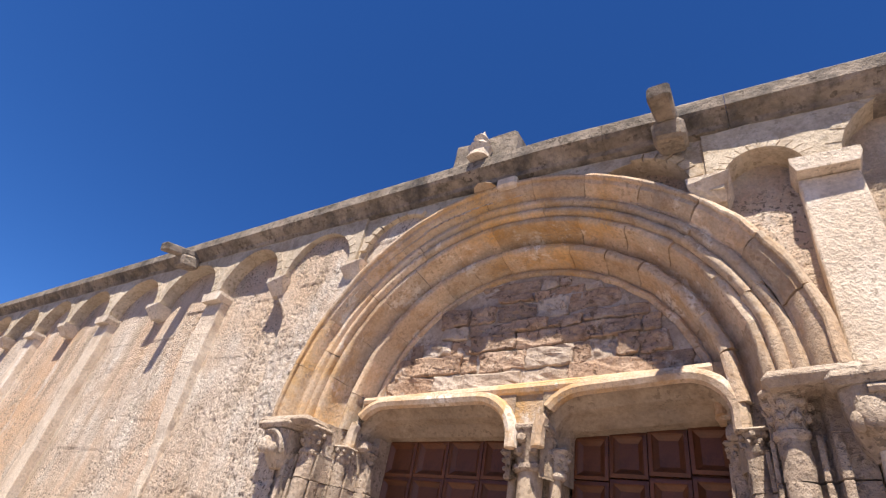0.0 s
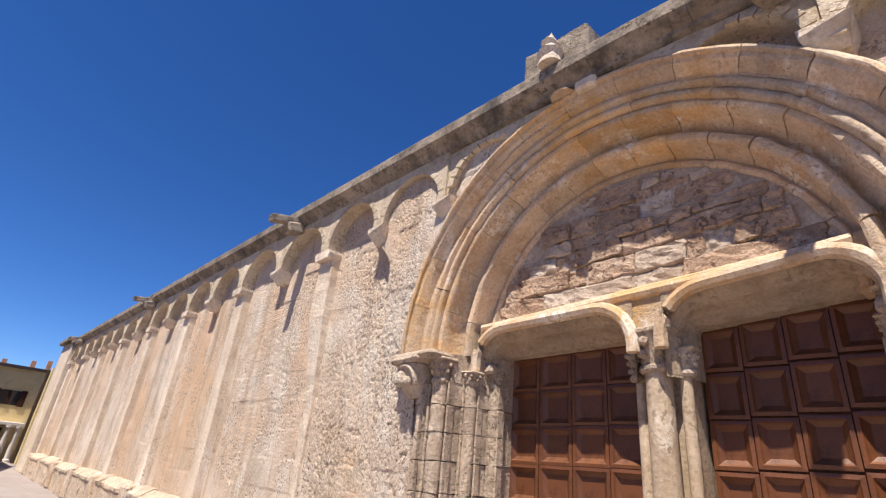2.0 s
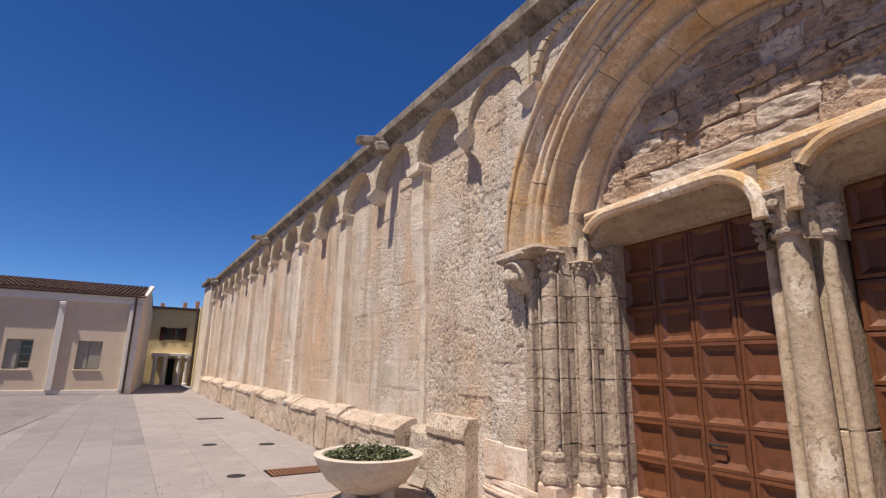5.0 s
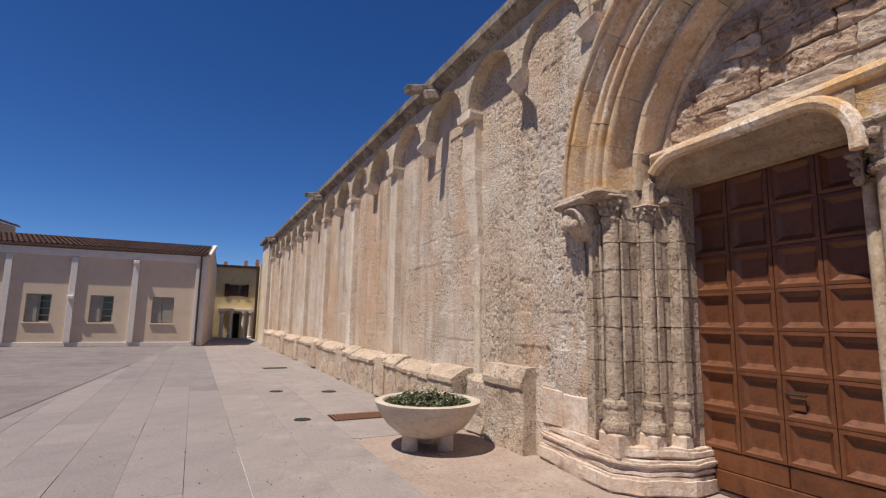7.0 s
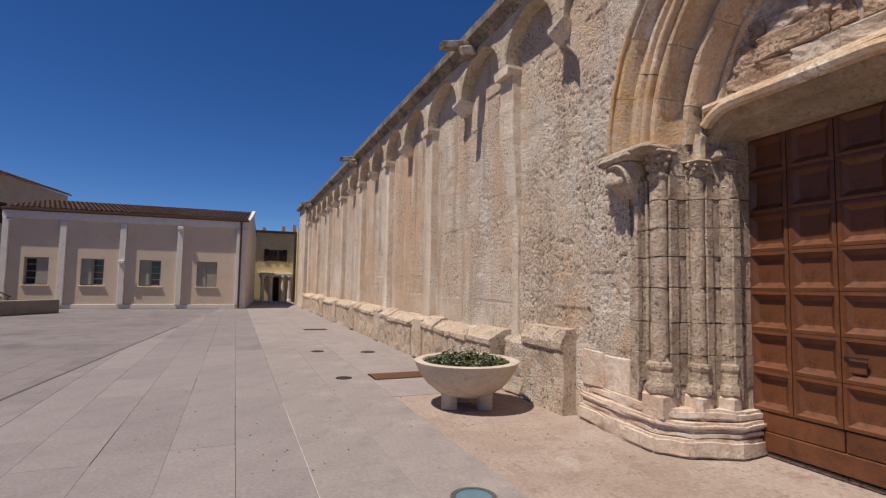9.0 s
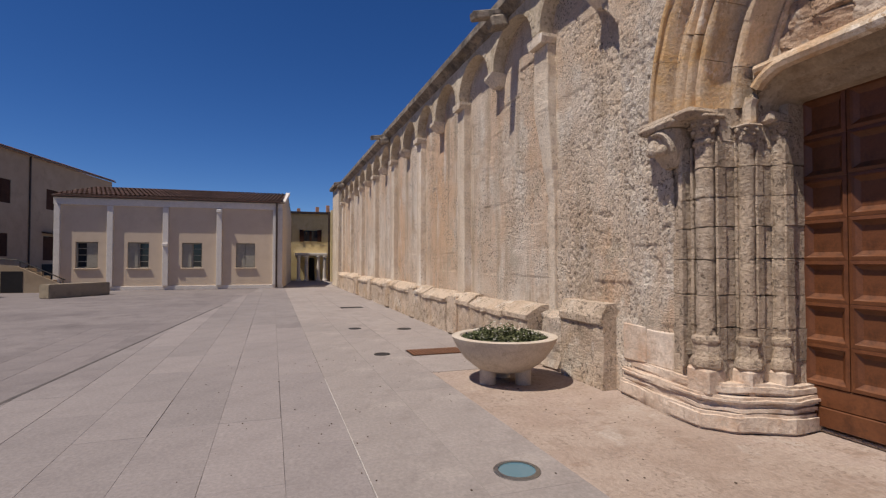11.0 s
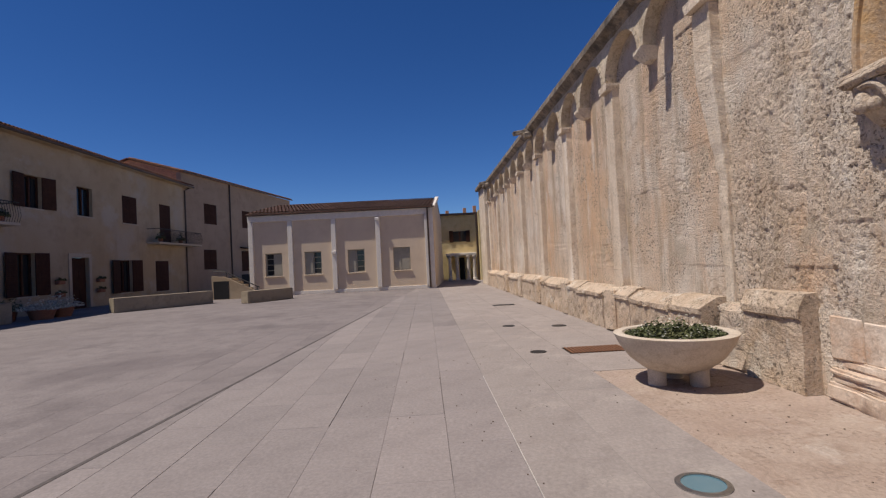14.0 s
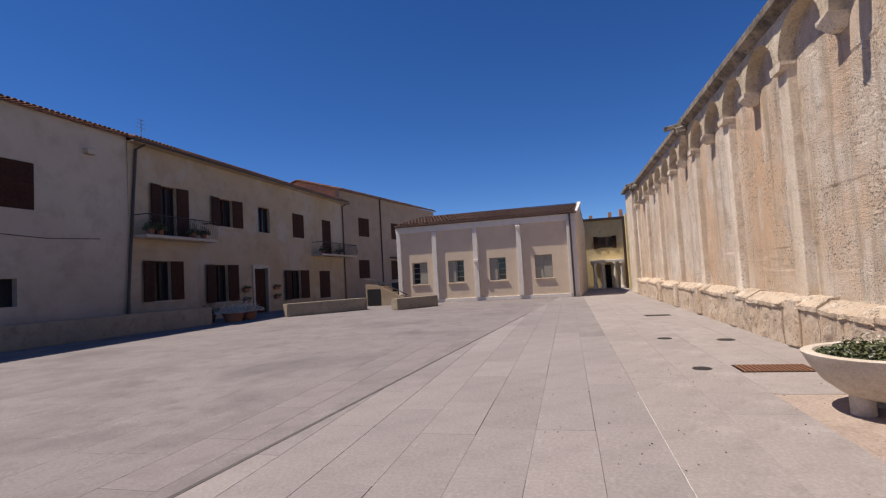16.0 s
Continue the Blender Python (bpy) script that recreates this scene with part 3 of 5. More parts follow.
# tympanum: rough stones in mortar
tymp = prism([(CX - 1.8, 3.30)] + [(CX - 1.8 * math.cos(math.pi * k / 24), CZ + 1.8 * math.sin(math.pi * k / 24)) for k in range(2, 23)] + [(CX + 1.8, 3.30)], 0.53, 1.2)
part("tympanum", tymp, MORTAR, portal, "pale mortared back of the tympanum")
z = 3.32
while z < 4.55:
    h = random.uniform(0.09, 0.27)
    half = math.sqrt(max(0.01, 1.68**2 - (z + h - CZ) ** 2))
    x = CX - half
    while x < CX + half - 0.08:
        w = min(random.uniform(0.16, 0.7), CX + half - x)
        if w > 0.07 and random.random() < 0.9:
            bm = boxed(x + 0.006, x + w - 0.006, 0.50 + random.uniform(-0.025, 0.02), 0.60, z + 0.004, z + h - 0.006, bevel=0.012)
            part("tympanum_stone", rough(rough(bm, 0.03, 4, x + z, cuts=4), 0.026, 15, z), RUBBLE if random.random() < 0.78 else MORTAR, portal)
        x += w
    z += h

# lintel over two openings with rounded upper corners
DL, DR, T0, T1 = -1.75, 1.52, -0.23, 0.31
HEAD = 3.0


def doorhead(x0, x1, r, top):
    pts = [(x0, HEAD - 0.42)]
    pts += [(x0 + r - r * math.cos(a), top - r + r * math.sin(a)) for a in np.linspace(0, math.pi / 2, 8)]
    pts += [(x1 - r + r * math.sin(a), top - r + r * math.cos(a)) for a in np.linspace(0, math.pi / 2, 8)]
    return pts + [(x1, HEAD - 0.42)]


mid = (T0 + T1) / 2
AXIS = -0.10                  # the jambs mirror each other about this line


def splay(x0, x1, a, b):
    """The stone round an opening's head: square at the door, wide and round-cornered in front."""
    bm = bmesh.new()
    sections = []
    for y, out, r, top in ((0.86, 0.0, 0.03, HEAD), (0.72, 0.01, 0.05, HEAD + 0.02), (0.60, 0.07, 0.20, HEAD + 0.10), (0.50, 0.08, 0.24, HEAD + 0.13), (0.42, 0.13, 0.34, HEAD + 0.22), (0.38, 0.14, 0.36, HEAD + 0.24)):
        sections.append([bm.verts.new((min(max(x, a), b), y, z)) for x, z in doorhead(x0 - out, x1 + out, r, top)])
    for p, q in zip(sections, sections[1:]):
        for i in range(len(p) - 1):
            bm.faces.new((p[i], p[i + 1], q[i + 1], q[i]))
    last = sections[-1]
    top = [bm.verts.new((min(max(v.co.x, a), b), 0.38, 3.34)) for v in last]
    for i in range(len(last) - 1):
        bm.faces.new((last[i], last[i + 1], top[i + 1], top[i]))
    return bm


for x0, x1, a, b in ((DL, T0, DL - 0.16, mid), (T1, DR, mid, DR + 0.16)):
    part("lintel", splay(x0, x1, a, b), LINTEL, portal)
    inner = doorhead(x0 - 0.15, x1 + 0.15, 0.37, HEAD + 0.25)
    part("label_mould", tube([(min(max(x, a + 0.02), b - 0.02), 0.34, max(z, HEAD - 0.2)) for x, z in inner], 0.06, 8), ARCH, portal, smooth=True)
part("string_course", rough(tube([(DL - 0.12, 0.40, 3.30), (-0.8, 0.40, 3.31), (0.5, 0.40, 3.31), (DR, 0.40, 3.30)], 0.05, 8), 0.01, 4), ARCH, portal, smooth=True)
part("string_course", boxed(DL - 0.1, DR, 0.44, 0.8, 3.29, 3.37, bevel=0.02), ARCH, portal)

# splayed jambs of coursed stone with three shafts each
COURSES = [0.62, 0.92, 1.22, 1.56, 1.86, 2.14, 2.42, 2.66]


def jamb(side):
    """side -1: the side of the lower x; +1: the other."""
    def mx(points):
        return points if side < 0 else [(2 * AXIS - x, y) for x, y in points][::-1]

    steps = [(-2.5, 0.3), (-2.5, 0.03), (-2.33, 0.02), (-2.30, 0.09), (-2.22, 0.10), (-2.02, 0.10), (-2.00, 0.34), (-1.94, 0.37), (-1.86, 0.39), (-1.84, 0.60), (-1.74, 0.62), (DL, 0.68), (DL, 1.0), (-2.5, 1.0)]
    for n, (z0, z1) in enumerate(zip([0.0] + COURSES, COURSES + [2.98])):
        grow = random.uniform(-0.006, 0.006)
        bm = plan(mx([(x + grow, y - grow) for x, y in steps]), z0 + 0.004, z1 - 0.004)
        part("jamb_stone", rough(bm, 0.010, 3, n), JAMB, portal)
    for n, (x, y, r) in enumerate(((-2.13, 0.06, 0.085), (-1.925, 0.33, 0.068), (-1.795, 0.57, 0.055))):
        if side > 0:
            x = 2 * AXIS - x
        for k, (z0, z1) in enumerate(zip([0.86] + COURSES[1:], COURSES[1:] + [2.68])):
            if z1 - z0 < 0.02:
                continue
            bm = lathe([(r, 0)] + [(r, (z1 - z0) * q) for q in (0.15, 0.3, 0.5, 0.7, 0.85)] + [(r, z1 - z0 - 0.005)], 16, centre=(x, y, z0))
            part("shaft_drum", rough(bm, 0.013, 9, n * 9 + k + side), JAMB, portal, smooth=True)
        # base: plinth block, swelling torus, neck
        part("shaft_base", rough(lathe([(r * 1.5, 0.53), (r * 1.72, 0.555), (r * 1.75, 0.59), (r * 1.65, 0.625), (r * 1.42, 0.65), (r * 1.34, 0.70), (r * 1.36, 0.755), (r * 1.5, 0.775), (r * 1.58, 0.80), (r * 1.48, 0.83), (r * 1.1, 0.845), (r * 1.05, 0.87)], 8, centre=(x, y, 0)), 0.010, 7, n), JAMB, portal)
        part("base_block", rough(boxed(x - r * 1.5, x + r * 1.5, y - r * 1.5, y + r, 0.3, 0.54, bevel=0.02), 0.012, 6, n), FOOT, portal)
        capital(x, y, r, 2.64, 2.92 if n == 0 else 2.80, n + side)
    for n, (x, y, w, d) in enumerate(((-2.35, 0.0, 0.05, 0.06), (-2.265, 0.055, 0.035, 0.06), (-2.02, 0.12, 0.03, 0.1), (-1.985, 0.30, 0.03, 0.08), (-1.86, 0.40, 0.025, 0.08), (-1.835, 0.56, 0.02, 0.08), (-1.735, 0.6, 0.025, 0.1))):
        if side > 0:
            x = 2 * AXIS - x
        for k, (z0, z1) in enumerate(zip([0.5] + COURSES[1:], COURSES[1:] + [2.66])):
            part("jamb_fillet", rough(boxed(x - w / 2, x + w / 2, y - d / 2, y + d / 2, z0, z1 - 0.005, bevel=0.006), 0.008, 9, n + k), JAMB, portal)
    # moulded footing that follows the splay
    foot = [(-3.26, 0.25), (-3.26, 0.08), (-2.58, -0.01), (-2.08, -0.05), (-1.86, 0.16), (-1.66, 0.52), (-1.66, 0.98), (-3.26, 0.98)]
    for z0, z1, grow in ((0, 0.17, 0.08), (0.17, 0.25, 0.04), (0.25, 0.32, 0.06), (0.32, 0.42, 0.0)):
        pts = [(x - (grow if k in (0, 1) else 0) + (grow * 0.6 if k in (4, 5) else 0), y - (grow if k in (1, 2, 3, 4) else 0)) for k, (x, y) in enumerate(foot)]
        bm = plan(mx(pts), z0, z1)
        bmesh.ops.bevel(bm, geom=bm.edges[:], offset=0.025, segments=2, affect="EDGES", clamp_overlap=True)
        bmesh.ops.subdivide_edges(bm, edges=[e for e in bm.edges if e.calc_length() > 0.12], cuts=5, use_grid_fill=True)
        part("footing", rough(rough(bm, 0.020, 2.5, z0 * 9 + side), 0.012, 9, z0), FOOT, portal, smooth=True)


def capital(x, y, r, z0, z1, seed):
    """A small leafy capital: necking, flaring bell with knobs, square abacus."""
    h = z1 - z0
    bm = lathe([(r, 0), (r * 1.2, 0.02), (r * 1.2, 0.05), (r * 1.0, 0.06), (r * 1.15, h * 0.5), (r * 1.5, h * 0.8), (r * 1.55, h * 0.84)], 14, centre=(x, y, z0))
    for k in range(7):
        a = 2 * math.pi * k / 7 + 0.3
        for zz, rr in ((0.42, 1.2), (0.68, 1.42)):
            bmesh.ops.create_icosphere(bm, subdivisions=1, radius=r * 0.36, matrix=Matrix.Translation((x + r * rr * math.cos(a + zz), y + r * rr * math.sin(a + zz), z0 + h * zz)))
    box(bm, x - r * 1.6, x + r * 1.6, y - r * 1.6, y + r * 1.3, z0 + h * 0.82, z1, bevel=0.02)
    part("capital", rough(bm, 0.014, 8, seed), JAMB, portal, "worn carved leaf capital", smooth=True)


jamb(-1)
jamb(1)


def corbel(x, seed):
    """A projecting corbel under a round-edged slab, its carving worn to soft swellings beneath a curved rim."""
    bm = bmesh.new()
    rings = []
    for z, half, front in ((2.49, 0.085, -0.06), (2.56, 0.125, -0.11), (2.64, 0.155, -0.16), (2.74, 0.175, -0.19), (2.84, 0.185, -0.20)):
        pts = [(x - half, 0.12), (x - half, front + 0.05), (x - half * 0.6, front), (x + half * 0.6, front), (x + half, front + 0.05), (x + half, 0.12)]
        rings.append([bm.verts.new((px, py, z)) for px, py in pts])
    for p, q in zip(rings, rings[1:]):
        for i in range(5):
            bm.faces.new((p[i], p[i + 1], q[i + 1], q[i]))
    bm.faces.new(rings[0])
    bmesh.ops.subdivide_edges(bm, edges=bm.edges[:], cuts=2, use_grid_fill=True)
    box(bm, x - 0.235, x + 0.235, -0.25, 0.12, 2.845, 2.925, bevel=0.035)
    for px, py, pz, sx, sz in ((-0.055, -0.18, 2.69, 0.08, 0.10), (0.05, -0.18, 2.65, 0.05, 0.06), (-0.13, -0.165, 2.66, 0.035, 0.06)):
        bmesh.ops.create_icosphere(bm, subdivisions=2, radius=1.0, matrix=Matrix.Translation((x + px, py, pz)) @ Matrix.Diagonal((sx, 0.05, sz, 1)))
    rim = [(x + 0.0 + 0.165 * math.cos(a), -0.205 + 0.05 * (1 - math.sin(a)) * (a < 1.2), 2.63 + 0.19 * math.sin(a)) for a in np.linspace(-0.1, 1.9, 9)]
    tube(rim, 0.026, 6, bm)
    part("corbel", rough(bm, 0.010, 8, seed), JAMB, portal, "carved stone corbel, worn smooth", smooth=True)


corbel(-2.46, 1)
corbel(2 * AXIS + 2.58, 5)
for side in (-1, 1):
    x0, x1 = (-2.74, -2.02) if side < 0 else (2 * AXIS + 2.02, 2 * AXIS + 2.86)
    part("impost", rough(boxed(x0, x1, -0.21, 0.3, 2.885, 2.985, bevel=0.045), 0.016, 6, side), JAMB, portal)
    x0, x1 = (-2.06, -1.74) if side < 0 else (2 * AXIS + 1.74, 2 * AXIS + 2.06)
    part("impost", rough(boxed(x0, x1, 0.42, 0.75, 2.79, 2.9, bevel=0.03), 0.01, 4, side), JAMB, portal)

# the middle post: a stout column with two slim ones
for z0, z1 in zip([0.62, 1.25], [1.25, 2.68]):
    part("post_drum", rough(lathe([(0.108, 0), (0.108, (z1 - z0) * 0.5), (0.108, z1 - z0 - 0.002)], 16, centre=(mid, 0.52, z0)), 0.009, 5, z0), POST, portal, smooth=True)
    part("post_stone", rough(boxed(mid - 0.21, mid + 0.22, 0.62, 1.0, z0, z1 - 0.006, bevel=0.01), 0.006, 4, z0), POST, portal)
    for s in (-1, 1):
        part("slim_drum", rough(lathe([(0.05, 0), (0.05, z1 - z0 - 0.002)], 12, centre=(mid + s * 0.19, 0.6, z0)), 0.006, 5, z0), POST, portal, smooth=True)
capital(mid, 0.52, 0.13, 2.64, 3.0, 11)
for s in (-1, 1):
    capital(mid + s * 0.2, 0.6, 0.065, 2.6, 2.84, 12 + s)
part("post_base", rough(lathe([(0.24, 0), (0.24, 0.2), (0.2, 0.26), (0.23, 0.36), (0.19, 0.44), (0.15, 0.5), (0.17, 0.56), (0.13, 0.62)], 16, centre=(mid, 0.55, 0)), 0.01, 5), POST, portal, smooth=True)
part("post_head", rough(boxed(mid - 0.19, mid + 0.19, 0.40, 0.95, 2.96, 3.34, bevel=0.03), 0.006, 4), ARCH, portal)
part("threshold", rough(boxed(-1.8, 1.6, 0.84, 1.2, 0, 0.03, bevel=0.01), 0.004, 3), JAMB, portal)


# ---- doors ----
def door(x0, x1, tag):
    d = thing("door_%d" % tag, "red-brown varnished coffered wooden church door, closed", "door", kind="structure")
    z0, z1, y = 0.06, 3.02, 0.86
    part("leaf", boxed(x0, x1, y, y + 0.06, z0, z1), WOOD, d)
    cols, rows = 4, 7
    w, low = (x1 - x0) / cols, 0.36
    h = (z1 - z0 - low) / rows
    part("bottom_rail", boxed(x0 + 0.004, x1 - 0.004, y - 0.05, y, z0, z0 + 0.17, bevel=0.006), WOOD, d)
    for k in range(2):
        part("kick_panel", boxed(x0 + 0.006 + k * (x1 - x0) / 2, x0 + (k + 1) * (x1 - x0) / 2 - 0.006, y - 0.035, y, z0 + 0.175, z0 + low - 0.006, bevel=0.006), WOOD, d)
    # one coffer: a raised frame round a sunk field
    bm = bmesh.new()
    a, b = w / 2 - 0.004, h / 2 - 0.004
    rings = []
    for inset, yy in ((0.0, 0.0), (0.0, -0.045), (0.03, -0.05), (0.042, -0.034), (0.072, -0.010), (0.078, -0.006)):
        rings.append([bm.verts.new((sx * (a - inset), yy, sz * (b - inset))) for sx, sz in ((-1, -1), (1, -1), (1, 1), (-1, 1))])
    for p, q in zip(rings, rings[1:]):
        for i in range(4):
            bm.faces.new((p[i], p[(i + 1) % 4], q[(i + 1) % 4], q[i]))
    bm.faces.new(rings[-1])
    first = None
    for i in range(cols):
        for j in range(rows):
            m = Matrix.Translation((x0 + (i + 0.5) * w, y, z0 + low + (j + 0.5) * h))
            if first is None:
                first = part("coffer", bm, WOOD, d)
                first.matrix_basis = m
            else:
                shared("coffer", first.data, d, m)
    return d


d1 = door(DL - 0.03, T0 + 0.02, 1)
part("door_latch", boxed(-0.97, -0.80, 0.795, 0.815, 1.0, 1.02, bevel=0.004), IRON, d1, "dark iron latch plate")
part("door_latch", boxed(-0.95, -0.83, 0.83, 0.855, 0.88, 0.98, bevel=0.004), WOOD, d1)
d2 = door(T1 - 0.02, DR + 0.03, 2)


def lift(x, z):
    """How far the old portal has moved out of level: it rises towards its further jamb."""
    fade = z / 3.0 if z < 3.0 else max(0.0, min(1.0, (5.45 - z) / 2.05))
    return (0.10 if x > mid else 0.03) * (x - mid) * fade


for ob in (*portal.children, *d1.children, *d2.children):
    at = ob.matrix_basis.translation
    if at.length > 0.01:
        ob.matrix_basis = Matrix.Translation((0, 0, lift(at.x, at.z))) @ ob.matrix_basis
    else:
        for v in ob.data.vertices:
            v.co.z += lift(v.co.x, v.co.z)


def wall_with_holes(name, parent, x0, x1, z0, z1, y0, y1, holes, material):
    """One wall along x, from y0 to y1, with rectangular openings (x0, x1, z0, z1) through it."""
    xs_ = sorted({x0, x1, *[v for h in holes for v in h[:2]]})
    zs_ = sorted({z0, z1, *[min(max(v, z0), z1) for h in holes for v in h[2:]]})

    def solid(i, j):
        if not (0 <= i < len(xs_) - 1 and 0 <= j < len(zs_) - 1):
            return False
        x, z = (xs_[i] + xs_[i + 1]) / 2, (zs_[j] + zs_[j + 1]) / 2
        return not any(h[0] < x < h[1] and h[2] < z < h[3] for h in holes)

    bm = bmesh.new()
    for i in range(len(xs_) - 1):
        for j in range(len(zs_) - 1):
            if not solid(i, j):
                continue
            a, b, p, q = xs_[i], xs_[i + 1], zs_[j], zs_[j + 1]
            quads = [((a, y1, p), (b, y1, p), (b, y1, q), (a, y1, q)), ((a, y0, p), (a, y0, q), (b, y0, q), (b, y0, p))]
            for di, dj, f in ((-1, 0, ((a, y0, p), (a, y1, p), (a, y1, q), (a, y0, q))), (1, 0, ((b, y0, p), (b, y0, q), (b, y1, q), (b, y1, p))), (0, -1, ((a, y0, p), (b, y0, p), (b, y1, p), (a, y1, p))), (0, 1, ((a, y0, q), (a, y1, q), (b, y1, q), (b, y0, q)))):
                if not solid(i + di, j + dj):
                    quads.append(f)
            for f in quads:
                bm.faces.new([bm.verts.new(v) for v in f])
    bmesh.ops.remove_doubles(bm, verts=bm.verts[:], dist=1e-4)
    return part(name, bm, material, parent)


# ---- planter ----
bowl = thing("planter", "round cast-stone planter bowl on short legs with low green plants", "planter", at=(-4.24, -1.0, 0.0))
part("bowl", lathe([(0.0, 0.13), (0.2, 0.135), (0.36, 0.19), (0.5, 0.3), (0.6, 0.44), (0.655, 0.555), (0.66, 0.57), (0.63, 0.58), (0.56, 0.575), (0.52, 0.52), (0.3, 0.5), (0.0, 0.5)], 40), CONCRETE, bowl, smooth=True)
for a in (40, 160, 280):
    part("leg", lathe([(0.1, 0.0), (0.1, 0.19)], 18, centre=(0.25 * math.cos(radians(a)), 0.25 * math.sin(radians(a)), 0)), CONCRETE, bowl, smooth=True)
part("soil", lathe([(0.0, 0.535), (0.3, 0.53), (0.53, 0.52), (0.3, 0.5), (0.0, 0.5)], 24), SOIL, bowl)


def tuft(count, spread, height, size, seed):
    """A low mat of small leaves."""
    rng = random.Random(seed)
    bm = bmesh.new()
    for _ in range(count):
        a, q = rng.uniform(0, 6.283), spread * math.sqrt(rng.random())
        base = Vector((q * math.cos(a), q * math.sin(a), height * rng.random() ** 1.4 * (1.1 - (q / spread) ** 2) * (0.6 + 0.8 * noise.noise(Vector((q * math.cos(a) * 6, q * math.sin(a) * 6, seed))))))
        turn = Euler((rng.uniform(-0.9, 0.9), rng.uniform(-0.9, 0.9), rng.uniform(0, 6.28))).to_matrix()
        s = size * rng.uniform(0.6, 1.4)
        vs = [bm.verts.new(base + turn @ Vector(p)) for p in ((0, -s, 0), (s * 0.45, 0, s * 0.2), (0, s, 0), (-s * 0.45, 0, s * 0.2))]
        bm.faces.new(vs)
    return bm


plant = part("foliage", tuft(4200, 0.54, 0.2, 0.024, 3), LEAF, bowl, "low leafy green ground cover")
plant.matrix_basis = pose(0, 0, 0.53)

sprigs = part("sprigs", tuft(420, 0.5, 0.34, 0.016, 9), PETAL, bowl, "thin pale dry sprigs")
sprigs.matrix_basis = pose(0, 0, 0.53)
sprigs["kind"] = "stuff"

# ---- things in the paving ----
lamp = thing("ground_lamp", "round in-ground lamp with blue-green glass", "lamp", at=(-1.77, -2.09, 0.0))
part("rim", lathe([(0.135, -0.05), (0.17, -0.05), (0.17, 0.008), (0.135, 0.012), (0.135, -0.05)], 32, caps=False), STEEL, lamp, smooth=True)
part("glass", lathe([(0.0, 0.004), (0.135, 0.004), (0.135, -0.03), (0.0, -0.03)], 32), LENS, lamp)
grate = thing("drain_grate", "rusty iron drain grate set in the paving", "grate", at=(-6.46, -1.2, 0.0))
part("frame", boxed(-0.27, 0.27, -0.45, 0.45, -0.02, 0.0), IRON, grate)
for k in range(15):
    part("bar", boxed(-0.25, 0.25, -0.42 + k * 0.06, -0.385 + k * 0.06, 0.0, 0.012), RUST, grate)
for n, (x, y, r) in enumerate(((-6.5, -2.08, 0.13), (-9.68, -2.02, 0.14), (-9.3, -1.0, 0.16))):
    lid = thing("drain_cover", "small round metal cover flush with the paving", "cover", group="drain covers", at=(x, y, 0.0))
    part("lid", lathe([(0.0, 0.006), (r * 0.85, 0.006), (r * 0.87, 0.002), (r * 0.92, 0.002), (r * 0.94, 0.007), (r, 0.004), (r, -0.02), (0, -0.02)], 24), IRON, lid, smooth=True)
slot = thing("drain_slot", "dark narrow drain slot in the paving", "drain", at=(-14.7, -1.35, 0))
part("cover", boxed(-0.2, 0.2, -0.35, 0.35, -0.02, 0.006), IRON, slot)

# ---- low building with pilasters across the square ----
TH = 2.0
hall = thing("hall", "single-storey beige plastered hall with white pilasters and tiled roof", "building", at=(-27.3, -3.25, 0.0), rz=-90 - TH)
# local x runs along the front from the near corner; the front faces local +y
L, EAVE = 10.6, 4.6


HOLES = [(1.4, 2.36), (4.0, 4.96), (6.47, 7.43), (8.72, 9.68)]
wall_with_holes("front_wall", hall, 0.0, L, 0, EAVE, -0.35, 0.0, [(x0, x1, 1.12, 2.42) for x0, x1 in HOLES], PLASTER)
SKEWED = [part("side_wall", boxed(0.0, 0.35, -9.0, -0.35, 0, EAVE), CREAM, hall)]
gable = part("gable", prism([(-0.35, EAVE), (-9.0, EAVE), (-4.7, EAVE + 0.98)], 0.0, 0.35), CREAM, hall)
gable.matrix_basis = Matrix(((0, 1, 0, 0), (1, 0, 0, 0), (0, 0, 1, 0), (0, 0, 0, 1)))
part("side_wall", boxed(L - 0.35, L, -9.0, -0.35, 0, EAVE), PLASTER, hall)
part("back_wall", boxed(2.0, L, -9.35, -9.0, 0, EAVE), PLASTER, hall)
part("plinth", boxed(-0.03, L, 0.002, 0.05, 0, 0.2, bevel=0.01), PALE, hall)
for x0, x1 in ((0.0, 0.5), (3.04, 3.3), (5.57, 5.83), (8.05, 8.31), (10.3, 10.55)):
    part("pilaster", boxed(x0, x1, 0.0, 0.16, 0.2, EAVE - 0.38, bevel=0.01), PALE, hall)
part("frieze", boxed(0, L, 0.003, 0.09, EAVE - 0.36, EAVE, bevel=0.01), PALE, hall)
part("eave_board", boxed(-0.1, L, 0.0, 0.2, EAVE, EAVE + 0.06), PIPE, hall)
part("gutter", tube([(-0.1, 0.2, EAVE + 0.06), (L, 0.2, EAVE + 0.06)], 0.06, 8), PIPE, hall)
part("drain_pipe", tube([(0.3, 0.24, EAVE + 0.02), (0.3, 0.22, EAVE - 0.2), (0.3, 0.21, 0.05)], 0.05, 8), PIPE, hall, "dark drain pipe")
verge = part("verge", prism([(0.28, EAVE + 0.06), (-4.7, EAVE + 1.22), (-4.7, EAVE + 1.02), (0.1, EAVE - 0.02)], -0.12, 0.1), PALE, hall)
verge.matrix_basis = Matrix(((0, 1, 0, 0), (1, 0, 0, 0), (0, 0, 1, 0), (0, 0, 0, 1)))


